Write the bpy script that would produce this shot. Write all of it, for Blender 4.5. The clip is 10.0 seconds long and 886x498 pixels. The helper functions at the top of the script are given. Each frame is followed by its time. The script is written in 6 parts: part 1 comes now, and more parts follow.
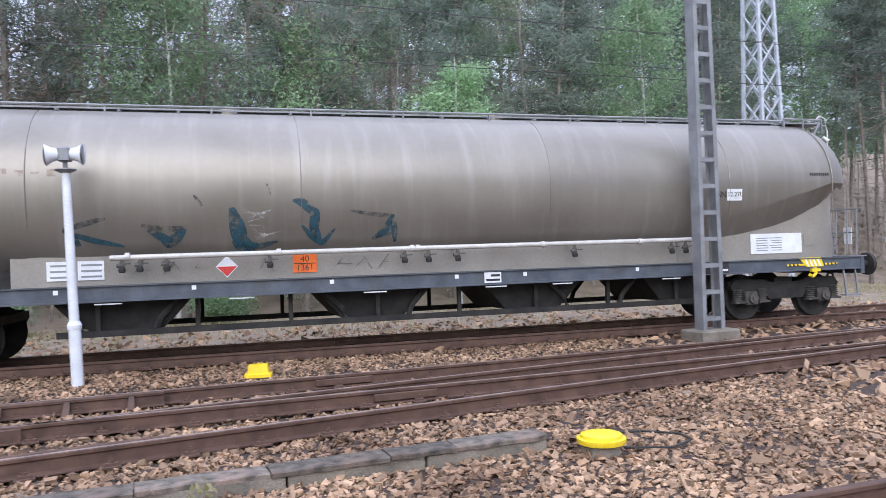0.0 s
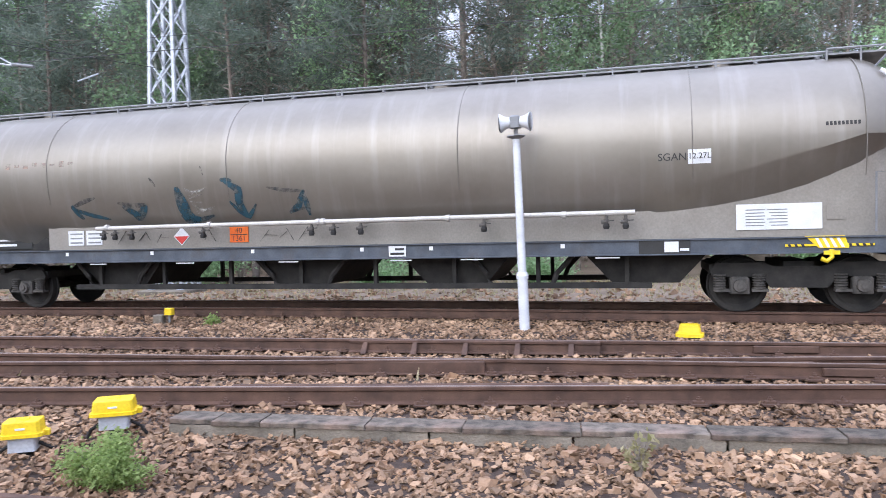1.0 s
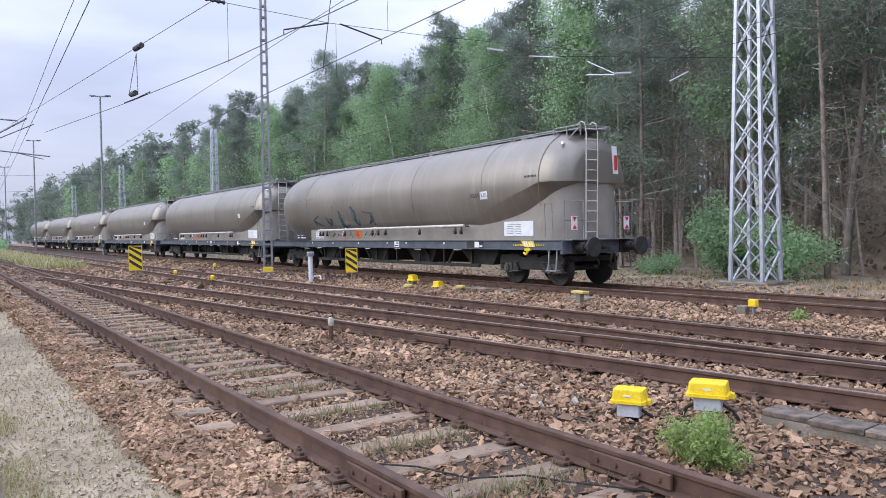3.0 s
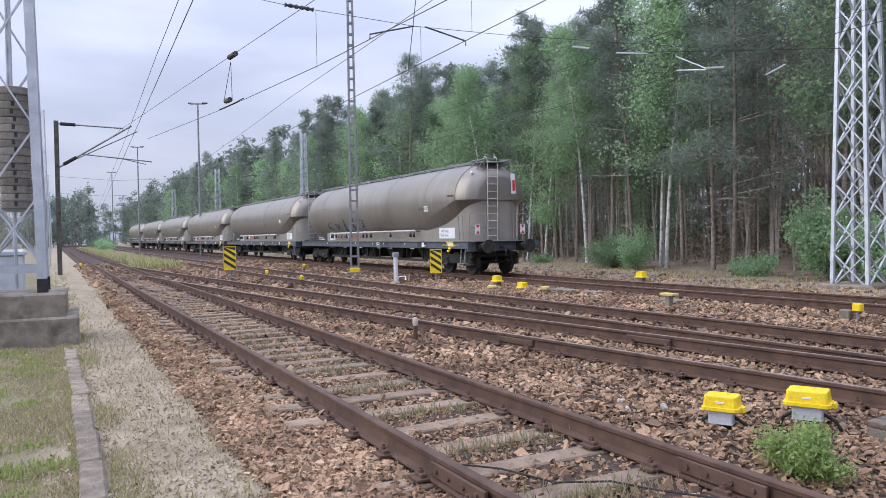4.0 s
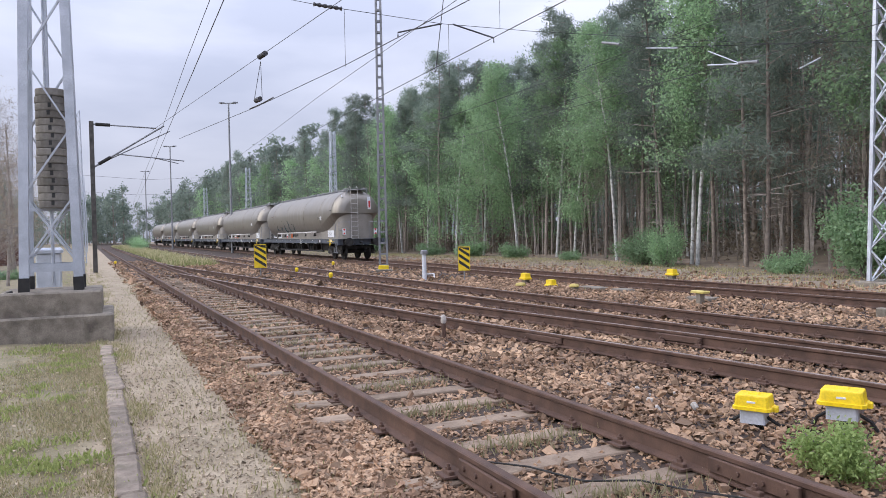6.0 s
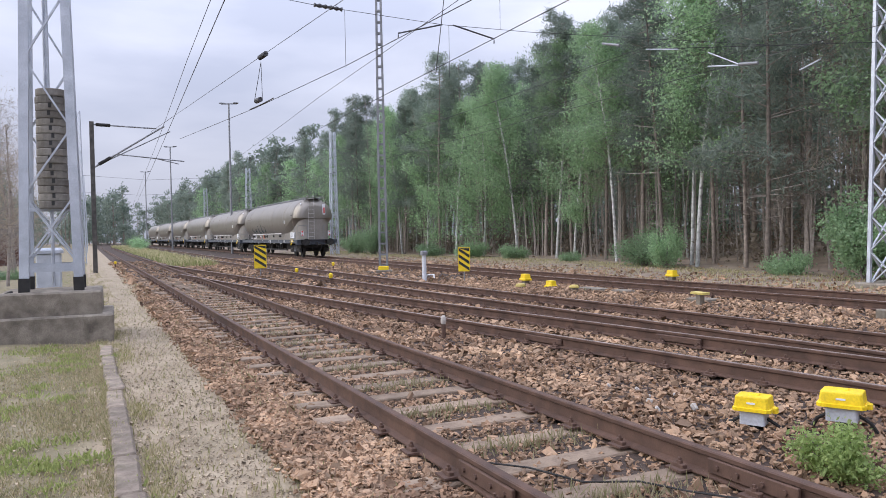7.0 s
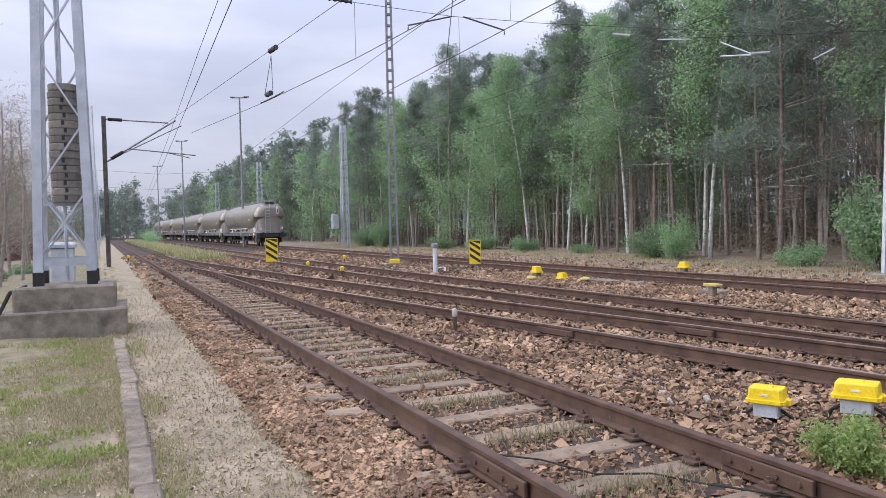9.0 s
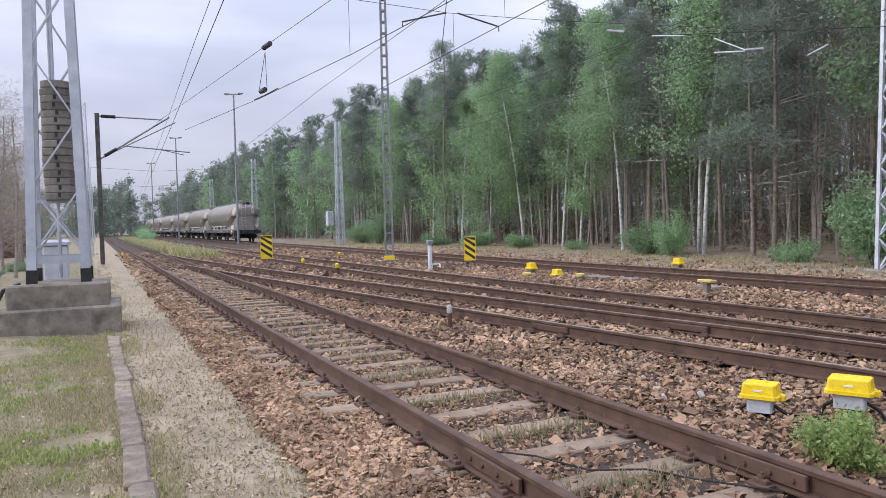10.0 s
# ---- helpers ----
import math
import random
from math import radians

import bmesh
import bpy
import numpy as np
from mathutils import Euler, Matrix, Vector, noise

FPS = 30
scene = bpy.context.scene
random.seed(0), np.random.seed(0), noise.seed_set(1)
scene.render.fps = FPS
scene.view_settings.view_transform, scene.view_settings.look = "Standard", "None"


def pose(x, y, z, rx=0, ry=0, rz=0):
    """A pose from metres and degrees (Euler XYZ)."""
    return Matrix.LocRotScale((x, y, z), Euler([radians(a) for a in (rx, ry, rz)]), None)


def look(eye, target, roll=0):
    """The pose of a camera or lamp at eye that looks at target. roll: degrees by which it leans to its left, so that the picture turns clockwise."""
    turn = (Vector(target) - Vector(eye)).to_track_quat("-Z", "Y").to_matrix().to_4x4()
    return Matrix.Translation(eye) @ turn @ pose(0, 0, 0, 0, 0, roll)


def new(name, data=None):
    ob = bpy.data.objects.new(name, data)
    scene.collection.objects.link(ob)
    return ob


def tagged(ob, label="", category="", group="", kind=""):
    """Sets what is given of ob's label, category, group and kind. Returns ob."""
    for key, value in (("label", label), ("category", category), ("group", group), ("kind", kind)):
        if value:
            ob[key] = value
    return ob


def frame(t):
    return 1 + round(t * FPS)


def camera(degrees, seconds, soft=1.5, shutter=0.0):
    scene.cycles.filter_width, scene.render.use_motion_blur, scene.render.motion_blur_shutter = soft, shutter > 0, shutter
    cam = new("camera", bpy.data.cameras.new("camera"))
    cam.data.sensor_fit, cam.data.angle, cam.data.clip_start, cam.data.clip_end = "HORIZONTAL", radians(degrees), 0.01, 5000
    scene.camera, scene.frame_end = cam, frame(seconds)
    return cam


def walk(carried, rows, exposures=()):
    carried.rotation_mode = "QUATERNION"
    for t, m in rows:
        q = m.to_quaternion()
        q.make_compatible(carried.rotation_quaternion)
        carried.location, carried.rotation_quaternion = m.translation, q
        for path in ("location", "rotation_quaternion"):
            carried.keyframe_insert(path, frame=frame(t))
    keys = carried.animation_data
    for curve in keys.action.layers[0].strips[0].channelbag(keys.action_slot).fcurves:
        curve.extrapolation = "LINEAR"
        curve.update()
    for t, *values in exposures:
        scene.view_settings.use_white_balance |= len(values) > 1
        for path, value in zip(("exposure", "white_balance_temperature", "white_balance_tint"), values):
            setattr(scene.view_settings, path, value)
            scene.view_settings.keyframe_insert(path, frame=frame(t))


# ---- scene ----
cam = camera(62.04, 10.0, soft=0.6, shutter=0.1)

# seconds, eye, tilt, roll, turn
PATH = [
    (0.0, 0.211, 0.146, 1.537, 90.89, 1.96, -17.25),
    (0.1, 0.186, 0.131, 1.538, 90.79, 2.02, -14.36),
    (0.4, 0.140, 0.107, 1.542, 90.08, 2.05, -3.81),
    (0.5, 0.132, 0.105, 1.548, 89.78, 2.03, -0.53),
    (0.7, 0.101, 0.099, 1.544, 89.07, 1.63, 5.58),
    (0.8, 0.081, 0.091, 1.541, 88.91, 1.49, 8.67),
    (1.0, 0.051, 0.085, 1.543, 88.54, 1.17, 14.70),
    (1.1, 0.044, 0.066, 1.538, 88.50, 0.74, 17.81),
    (1.4, 0.033, 0.019, 1.536, 88.87, -0.28, 27.19),
    (1.5, 0.003, 0.026, 1.533, 88.97, -0.05, 30.08),
    (1.6, -0.010, 0.018, 1.527, 89.12, 0.36, 32.64),
    (1.7, -0.016, 0.012, 1.520, 89.11, 0.60, 35.04),
    (1.8, -0.023, 0.006, 1.509, 89.06, 0.81, 37.09),
    (2.0, -0.041, 0.005, 1.517, 89.10, 1.00, 41.63),
    (2.4, -0.047, -0.028, 1.522, 88.98, 1.01, 50.07),
    (2.5, -0.051, -0.037, 1.520, 88.86, 0.96, 51.76),
    (2.6, -0.048, -0.041, 1.524, 88.82, 0.94, 53.22),
    (3.0, -0.048, -0.066, 1.527, 88.68, 0.89, 57.40),
    (3.2, -0.047, -0.077, 1.522, 88.72, 0.82, 59.04),
    (4.3, -0.063, -0.047, 1.528, 88.89, 1.10, 64.50),
    (4.5, -0.065, -0.046, 1.528, 88.94, 1.22, 64.39),
    (5.0, -0.068, -0.048, 1.528, 88.83, 0.93, 64.61),
    (5.5, -0.064, -0.050, 1.526, 88.65, 0.94, 65.49),
    (5.7, -0.051, -0.050, 1.529, 88.66, 1.19, 66.11),
    (7.0, -0.044, -0.054, 1.531, 88.75, 1.05, 66.15),
    (7.5, -0.057, -0.042, 1.526, 88.64, 1.12, 66.12),
    (8.0, -0.051, -0.054, 1.533, 88.33, 1.20, 66.17),
    (8.5, -0.051, -0.059, 1.529, 88.32, 1.13, 66.63),
    (9.0, -0.054, -0.050, 1.527, 88.20, 1.32, 66.99),
    (9.5, -0.056, -0.042, 1.527, 88.07, 1.38, 66.73),
    (10.0, -0.053, -0.045, 1.529, 87.93, 1.43, 66.60),
]

walk(cam, [(t, pose(x, y, z, rx, ry, rz)) for t, x, y, z, rx, ry, rz in PATH], exposures=((0.0, 0.66, 6000, 10), (1.0, 0.82, 6050, 10), (1.6, 0.82, 6050, 10), (2.2, 0.72, 6050, 10), (3.0, 0.56, 6150, 10), (4.5, 0.45, 6250, 10), (7.0, 0.45, 6450, 10), (10.0, 0.45, 6450, 10)))

# ---------------------------------------------------------------- light
world = bpy.data.worlds.new("overcast_sky")
scene.world = world
world.use_nodes = True
wn, wl = world.node_tree.nodes, world.node_tree.links
bg = wn["Background"]
sky = wn.new("ShaderNodeTexSky")
sky.sky_type, sky.sun_disc = "NISHITA", False
sky.sun_elevation, sky.sun_rotation = radians(25), radians(199)
sky.air_density, sky.dust_density = 1.0, 3.0
coord = wn.new("ShaderNodeTexCoord")
stretch = wn.new("ShaderNodeMapping")
stretch.inputs["Scale"].default_value = (1.2, 1.2, 4.5)
cloud = wn.new("ShaderNodeTexNoise")
cloud.inputs["Scale"].default_value, cloud.inputs["Detail"].default_value = 2.2, 6.0
ramp = wn.new("ShaderNodeValToRGB")
ramp.color_ramp.elements[0].position, ramp.color_ramp.elements[0].color = 0.35, (4.9, 5.25, 6.8, 1)
ramp.color_ramp.elements[1].position, ramp.color_ramp.elements[1].color = 0.66, (6.9, 7.15, 8.7, 1)
mixer = wn.new("ShaderNodeMix")
mixer.data_type = "RGBA"
mixer.inputs[0].default_value = 0.9
wl.new(coord.outputs["Generated"], stretch.inputs["Vector"])
wl.new(stretch.outputs["Vector"], cloud.inputs["Vector"])
wl.new(cloud.outputs["Fac"], ramp.inputs["Fac"])
wl.new(sky.outputs["Color"], mixer.inputs["A"])
wl.new(ramp.outputs["Color"], mixer.inputs["B"])
# an overcast sky is brighter towards the zenith
height = wn.new("ShaderNodeSeparateXYZ")
wl.new(coord.outputs["Generated"], height.inputs["Vector"])
rise = wn.new("ShaderNodeMapRange")
rise.inputs["From Min"].default_value, rise.inputs["From Max"].default_value = 0.0, 1.0
rise.inputs["To Min"].default_value, rise.inputs["To Max"].default_value = 0.055, 0.25
wl.new(height.outputs["Z"], rise.inputs["Value"])
wl.new(rise.outputs["Result"], bg.inputs["Strength"])
wl.new(mixer.outputs["Result"], bg.inputs["Color"])

sun = new("sun", bpy.data.lights.new("sun", "SUN"))
sun.data.energy, sun.data.angle, sun.data.color = 1.5, radians(65), (1.0, 0.975, 0.93)
sun.matrix_basis = look((-9, -26, 13), (0, 0, 0))

# ---------------------------------------------------------------- materials


def material(name, low, high, rough=0.8, metal=0.0, scale=8.0, bump=0.3, fine=60.0, stain=None, stain_scale=1.2, stain_amount=0.5, vary=0.0, coords="Object", island=0.0, grain_amount=0.25):
    """Two colours mixed by a broad noise, a finer grain in bump and brightness, and an optional stain colour."""
    mat = bpy.data.materials.new(name)
    mat.use_nodes = True
    n, l = mat.node_tree.nodes, mat.node_tree.links
    bsdf = n["Principled BSDF"]
    tc = n.new("ShaderNodeTexCoord")
    vec = n.new("ShaderNodeNewGeometry").outputs["Position"] if coords == "World" else tc.outputs[coords]
    n1, n2 = n.new("ShaderNodeTexNoise"), n.new("ShaderNodeTexNoise")
    n1.inputs["Scale"].default_value, n1.inputs["Detail"].default_value = scale, 5
    n2.inputs["Scale"].default_value, n2.inputs["Detail"].default_value = fine, 4
    l.new(vec, n1.inputs["Vector"])
    l.new(vec, n2.inputs["Vector"])
    r1 = n.new("ShaderNodeMapRange")
    r1.inputs["From Min"].default_value, r1.inputs["From Max"].default_value = 0.32, 0.68
    l.new(n1.outputs["Fac"], r1.inputs["Value"])
    mix = n.new("ShaderNodeMix")
    mix.data_type = "RGBA"
    mix.inputs["A"].default_value, mix.inputs["B"].default_value = (*low, 1), (*high, 1)
    l.new(r1.outputs["Result"], mix.inputs["Factor"])
    colour = mix.outputs["Result"]
    if stain:
        n3 = n.new("ShaderNodeTexNoise")
        n3.inputs["Scale"].default_value, n3.inputs["Detail"].default_value, n3.inputs["Roughness"].default_value = stain_scale, 8, 0.65
        l.new(vec, n3.inputs["Vector"])
        r3 = n.new("ShaderNodeMapRange")
        r3.inputs["From Min"].default_value, r3.inputs["From Max"].default_value, r3.inputs["To Max"].default_value = 0.5, 0.72, stain_amount
        l.new(n3.outputs["Fac"], r3.inputs["Value"])
        m3 = n.new("ShaderNodeMix")
        m3.data_type = "RGBA"
        m3.inputs["B"].default_value = (*stain, 1)
        l.new(r3.outputs["Result"], m3.inputs["Factor"])
        l.new(colour, m3.inputs["A"])
        colour = m3.outputs["Result"]
    hsv = n.new("ShaderNodeHueSaturation")
    grain = n.new("ShaderNodeMapRange")
    grain.inputs["To Min"].default_value, grain.inputs["To Max"].default_value = 1 - grain_amount, 1 + grain_amount
    l.new(n2.outputs["Fac"], grain.inputs["Value"])
    value = grain.outputs["Result"]
    if vary or island:
        rnd = n.new("ShaderNodeNewGeometry").outputs["Random Per Island"] if island else n.new("ShaderNodeObjectInfo").outputs["Random"]
        span = n.new("ShaderNodeMapRange")
        span.inputs["To Min"].default_value, span.inputs["To Max"].default_value = 1 - (vary or island), 1 + (vary or island)
        l.new(rnd, span.inputs["Value"])
        mul = n.new("ShaderNodeMath")
        mul.operation = "MULTIPLY"
        l.new(value, mul.inputs[0])
        l.new(span.outputs["Result"], mul.inputs[1])
        value = mul.outputs["Value"]
    l.new(value, hsv.inputs["Value"])
    l.new(colour, hsv.inputs["Color"])
    l.new(hsv.outputs["Color"], bsdf.inputs["Base Color"])
    bsdf.inputs["Metallic"].default_value = metal
    rr = n.new("ShaderNodeMapRange")
    rr.inputs["To Min"].default_value, rr.inputs["To Max"].default_value = max(rough - 0.12, 0.03), min(rough + 0.12, 1)
    l.new(n1.outputs["Fac"], rr.inputs["Value"])
    l.new(rr.outputs["Result"], bsdf.inputs["Roughness"])
    if bump:
        bp = n.new("ShaderNodeBump")
        bp.inputs["Strength"].default_value, bp.inputs["Distance"].default_value = bump, 0.01
        l.new(n2.outputs["Fac"], bp.inputs["Height"])
        l.new(bp.outputs["Normal"], bsdf.inputs["Normal"])
    return mat


# bed colour near black: it holds the shade in the gaps between stones
M_BED_SHADED = material("shaded_ballast_bed", (0.03, 0.019, 0.014), (0.075, 0.047, 0.034), 0.95, scale=14, fine=45, bump=1.0, stain=(0.08, 0.06, 0.045), stain_scale=0.5)
M_STONE = material("ballast_stone", (0.18, 0.104, 0.062), (0.425, 0.28, 0.176), 0.9, scale=0.9, fine=70, bump=0.4, island=0.5, stain=(0.30, 0.235, 0.17), stain_scale=14, stain_amount=0.5)
M_GRAVEL = material("path_gravel", (0.24, 0.19, 0.13), (0.50, 0.41, 0.30), 0.9, scale=6, fine=70, bump=0.3, island=0.4)
M_RAIL = material("rusty_rail", (0.065, 0.035, 0.025), (0.135, 0.076, 0.053), 0.75, scale=5, fine=90, bump=0.25, stain=(0.05, 0.03, 0.024), stain_scale=2)
M_SHINE = material("worn_rail_head", (0.26, 0.19, 0.165), (0.40, 0.32, 0.285), 0.45, 0.6, scale=5, fine=80, bump=0.05)
M_TIE = material("weathered_sleeper", (0.17, 0.12, 0.085), (0.34, 0.258, 0.185), 0.95, scale=6, fine=50, bump=0.6, vary=0.25, stain=(0.09, 0.06, 0.045), stain_scale=3)
M_TANK = material("dusty_tank_paint", (0.235, 0.213, 0.183), (0.29, 0.266, 0.232), 0.40, 0.58, scale=0.7, fine=9, bump=0.0, stain=(0.30, 0.27, 0.245), stain_scale=0.6, stain_amount=0.45, grain_amount=0.07)


def add_streaks(mat, pale, amount):
    """Run-down streaks: a noise drawn out along the height, mixed over the base colour."""
    n, l = mat.node_tree.nodes, mat.node_tree.links
    bsdf = n["Principled BSDF"]
    old = bsdf.inputs["Base Color"].links[0].from_socket
    tc, mp, nz = n.new("ShaderNodeTexCoord"), n.new("ShaderNodeMapping"), n.new("ShaderNodeTexNoise")
    mp.inputs["Scale"].default_value = (3.0, 0.4, 0.3)
    nz.inputs["Scale"].default_value, nz.inputs["Detail"].default_value = 1.6, 6
    l.new(tc.outputs["Object"], mp.inputs["Vector"])
    l.new(mp.outputs["Vector"], nz.inputs["Vector"])
    r = n.new("ShaderNodeMapRange")
    r.inputs["From Min"].default_value, r.inputs["From Max"].default_value, r.inputs["To Max"].default_value = 0.52, 0.78, amount
    l.new(nz.outputs["Fac"], r.inputs["Value"])
    m = n.new("ShaderNodeMix")
    m.data_type = "RGBA"
    m.inputs["B"].default_value = (*pale, 1)
    l.new(old, m.inputs["A"])
    l.new(r.outputs["Result"], m.inputs["Factor"])
    l.new(m.outputs["Result"], bsdf.inputs["Base Color"])
    return mat


add_streaks(M_TANK, (0.48, 0.45, 0.42), 0.3)
M_SILL = material("blue_grey_underframe", (0.055, 0.066, 0.085), (0.105, 0.12, 0.145), 0.7, scale=3, fine=40, bump=0.1, stain=(0.09, 0.075, 0.06), stain_scale=2)
M_BLACK = material("sooty_running_gear", (0.014, 0.014, 0.014), (0.045, 0.042, 0.039), 0.85, scale=4, fine=30, bump=0.2)
M_SPRING = material("dusty_spring_steel", (0.045, 0.043, 0.040), (0.12, 0.11, 0.10), 0.8, scale=5, fine=40, bump=0.2)
M_GALV = material("galvanised_steel", (0.42, 0.45, 0.50), (0.58, 0.61, 0.67), 0.55, 0.3, scale=3, fine=50, bump=0.05)
M_MAST = material("weathered_mast_steel", (0.20, 0.205, 0.215), (0.31, 0.315, 0.33), 0.6, 0.3, scale=3, fine=50, bump=0.1)
M_YELLOW = material("yellow_plastic", (0.80, 0.56, 0.012), (0.92, 0.68, 0.03), 0.42, scale=5, fine=60, bump=0.05, stain=(0.45, 0.33, 0.05), stain_scale=6, stain_amount=0.35)
M_CONC = material("weathered_concrete", (0.14, 0.118, 0.092), (0.34, 0.30, 0.245), 0.92, scale=3.5, fine=55, bump=0.8, stain=(0.06, 0.052, 0.042), stain_scale=1.8, stain_amount=0.85)
M_PLINTH = material("stained_board_marked_concrete", (0.15, 0.125, 0.10), (0.33, 0.29, 0.235), 0.94, scale=4.0, fine=70, bump=1.0, stain=(0.08, 0.068, 0.052), stain_scale=2.4, stain_amount=0.8, grain_amount=0.4)
M_WHITE = material("white_painted_steel", (0.62, 0.64, 0.68), (0.78, 0.80, 0.84), 0.5, scale=4, fine=60, bump=0.05, stain=(0.45, 0.43, 0.40), stain_scale=3)
M_PATH = material("sandy_path", (0.27, 0.21, 0.142), (0.39, 0.318, 0.225), 0.95, scale=2.2, fine=55, bump=0.8, coords="World", stain=(0.20, 0.175, 0.105), stain_scale=1.3, stain_amount=0.5)
M_EARTH = material("forest_floor", (0.18, 0.135, 0.10), (0.33, 0.26, 0.20), 0.95, scale=0.9, fine=18, bump=0.9, coords="World", stain=(0.20, 0.17, 0.10), stain_scale=0.25)
M_TURF = material("dry_turf", (0.15, 0.13, 0.07), (0.29, 0.24, 0.155), 0.95, scale=4, fine=60, bump=0.8, coords="World", stain=(0.30, 0.255, 0.17), stain_scale=2.2, stain_amount=0.4)

# ---------------------------------------------------------------- mesh helpers


class Shape:
    """Collects vertices and faces of one mesh."""

    def __init__(self):
        self.v, self.f = [], []

    def add(self, verts, faces):
        k = len(self.v)
        self.v += [tuple(p) for p in verts]
        self.f += [tuple(i + k for i in fc) for fc in faces]
        return self

    def box(self, x0, y0, z0, x1, y1, z1, bev=0.0, m=None):
        if bev:
            prof = [(x0 + bev, y0), (x1 - bev, y0), (x1, y0 + bev), (x1, y1 - bev), (x1 - bev, y1), (x0 + bev, y1), (x0, y1 - bev), (x0, y0 + bev)]
            inner = [(x0 + bev if a < (x0 + x1) / 2 else x1 - bev, y0 + bev if b < (y0 + y1) / 2 else y1 - bev) for a, b in prof]
            rings = [[(a, b, z0) for a, b in prof], [(a, b, z1 - bev) for a, b in prof], [(a, b, z1) for a, b in inner]]
            return self.loft(rings, True, m)
        vs = [(x0, y0, z0), (x1, y0, z0), (x1, y1, z0), (x0, y1, z0), (x0, y0, z1), (x1, y0, z1), (x1, y1, z1), (x0, y1, z1)]
        if m is not None:
            vs = [m @ Vector(p) for p in vs]
        return self.add(vs, [(3, 2, 1, 0), (4, 5, 6, 7), (0, 1, 5, 4), (1, 2, 6, 5), (2, 3, 7, 6), (3, 0, 4, 7)])

    def loft(self, rings, caps=True, m=None, closed=True):
        k, n = len(self.v), len(rings[0])
        for ring in rings:
            self.v += [tuple(m @ Vector(p)) if m is not None else tuple(p) for p in ring]
        for r in range(len(rings) - 1):
            for i in range(n if closed else n - 1):
                a, b = k + r * n + i, k + r * n + (i + 1) % n
                self.f.append((a, b, b + n, a + n))
        if caps and closed:
            self.f.append(tuple(range(k + n - 1, k - 1, -1)))
            self.f.append(tuple(k + (len(rings) - 1) * n + i for i in range(n)))
        return self

    def tube(self, points, radius, n=8, caps=True):
        pts = [Vector(p) for p in points]
        rad = radius if isinstance(radius, (list, tuple)) else [radius] * len(pts)
        rings = []
        for i, p in enumerate(pts):
            d = (pts[min(i + 1, len(pts) - 1)] - pts[max(i - 1, 0)]).normalized()
            u = d.cross(Vector((0, 0, 1)) if abs(d.z) < 0.9 else Vector((1, 0, 0))).normalized()
            w = u.cross(d)
            rings.append([p + (u * math.cos(2 * math.pi * j / n) + w * math.sin(2 * math.pi * j / n)) * rad[i] for j in range(n)])
        return self.loft(rings, caps)

    def bar(self, a, b, w, h=None):
        """A square bar from a to b."""
        a, b = Vector(a), Vector(b)
        d = (b - a).normalized()
        u = d.cross(Vector((0, 0, 1)) if abs(d.z) < 0.9 else Vector((1, 0, 0))).normalized()
        t = u.cross(d)
        h = h or w
        return self.loft([[p + u * sx * w / 2 + t * sy * h / 2 for sx, sy in ((-1, -1), (1, -1), (1, 1), (-1, 1))] for p in (a, b)])

    def mesh(self, name, mat, smooth=False, flip=True):
        me = bpy.data.meshes.new(name)
        me.from_pydata(self.v, [], self.f)
        mats = mat if isinstance(mat, (list, tuple)) else [mat]
        for m in mats:
            me.materials.append(m)
        if flip:
            bm = bmesh.new()
            bm.from_mesh(me)
            bmesh.ops.recalc_face_normals(bm, faces=bm.faces)
            bm.to_mesh(me)
            bm.free()
        if smooth:
            me.polygons.foreach_set("use_smooth", [True] * len(me.polygons))
        me.update()
        return me


def smooth_angle(me, degrees=40):
    me.polygons.foreach_set("use_smooth", [True] * len(me.polygons))
    me.set_sharp_from_angle(angle=radians(degrees))
    return me


def part(name, shape, mat, parent, label="", smooth=0, m=None):
    me = shape if isinstance(shape, bpy.types.Mesh) else shape.mesh(name, mat)
    if smooth:
        smooth_angle(me, smooth)
    ob = new(name, me)
    if parent is not None:
        ob.parent = parent
    if m is not None:
        ob.matrix_basis = m
    return tagged(ob, label)


def thing(name, m, label, category, group="", kind=""):
    ob = new(name)
    ob.empty_display_size = 0.2
    ob.matrix_basis = m
    return tagged(ob, label, category, group, kind)


# ---------------------------------------------------------------- plan of the tracks: centre lines y(x) from nodes (x, y, slope)


def line(nodes):
    def at(x):
        if x <= nodes[0][0]:
            return nodes[0][1] + (x - nodes[0][0]) * nodes[0][2]
        if x >= nodes[-1][0]:
            return nodes[-1][1] + (x - nodes[-1][0]) * nodes[-1][2]
        for (x0, y0, s0), (x1, y1, s1) in zip(nodes, nodes[1:]):
            if x <= x1:
                h, u = x1 - x0, (x - x0) / (x1 - x0)
                return (2 * u**3 - 3 * u**2 + 1) * y0 + (u**3 - 2 * u**2 + u) * h * s0 + (3 * u**2 - 2 * u**3) * y1 + (u**3 - u**2) * h * s1
    return at


def slope(fn, x):
    return (fn(x + 0.05) - fn(x - 0.05)) / 0.1


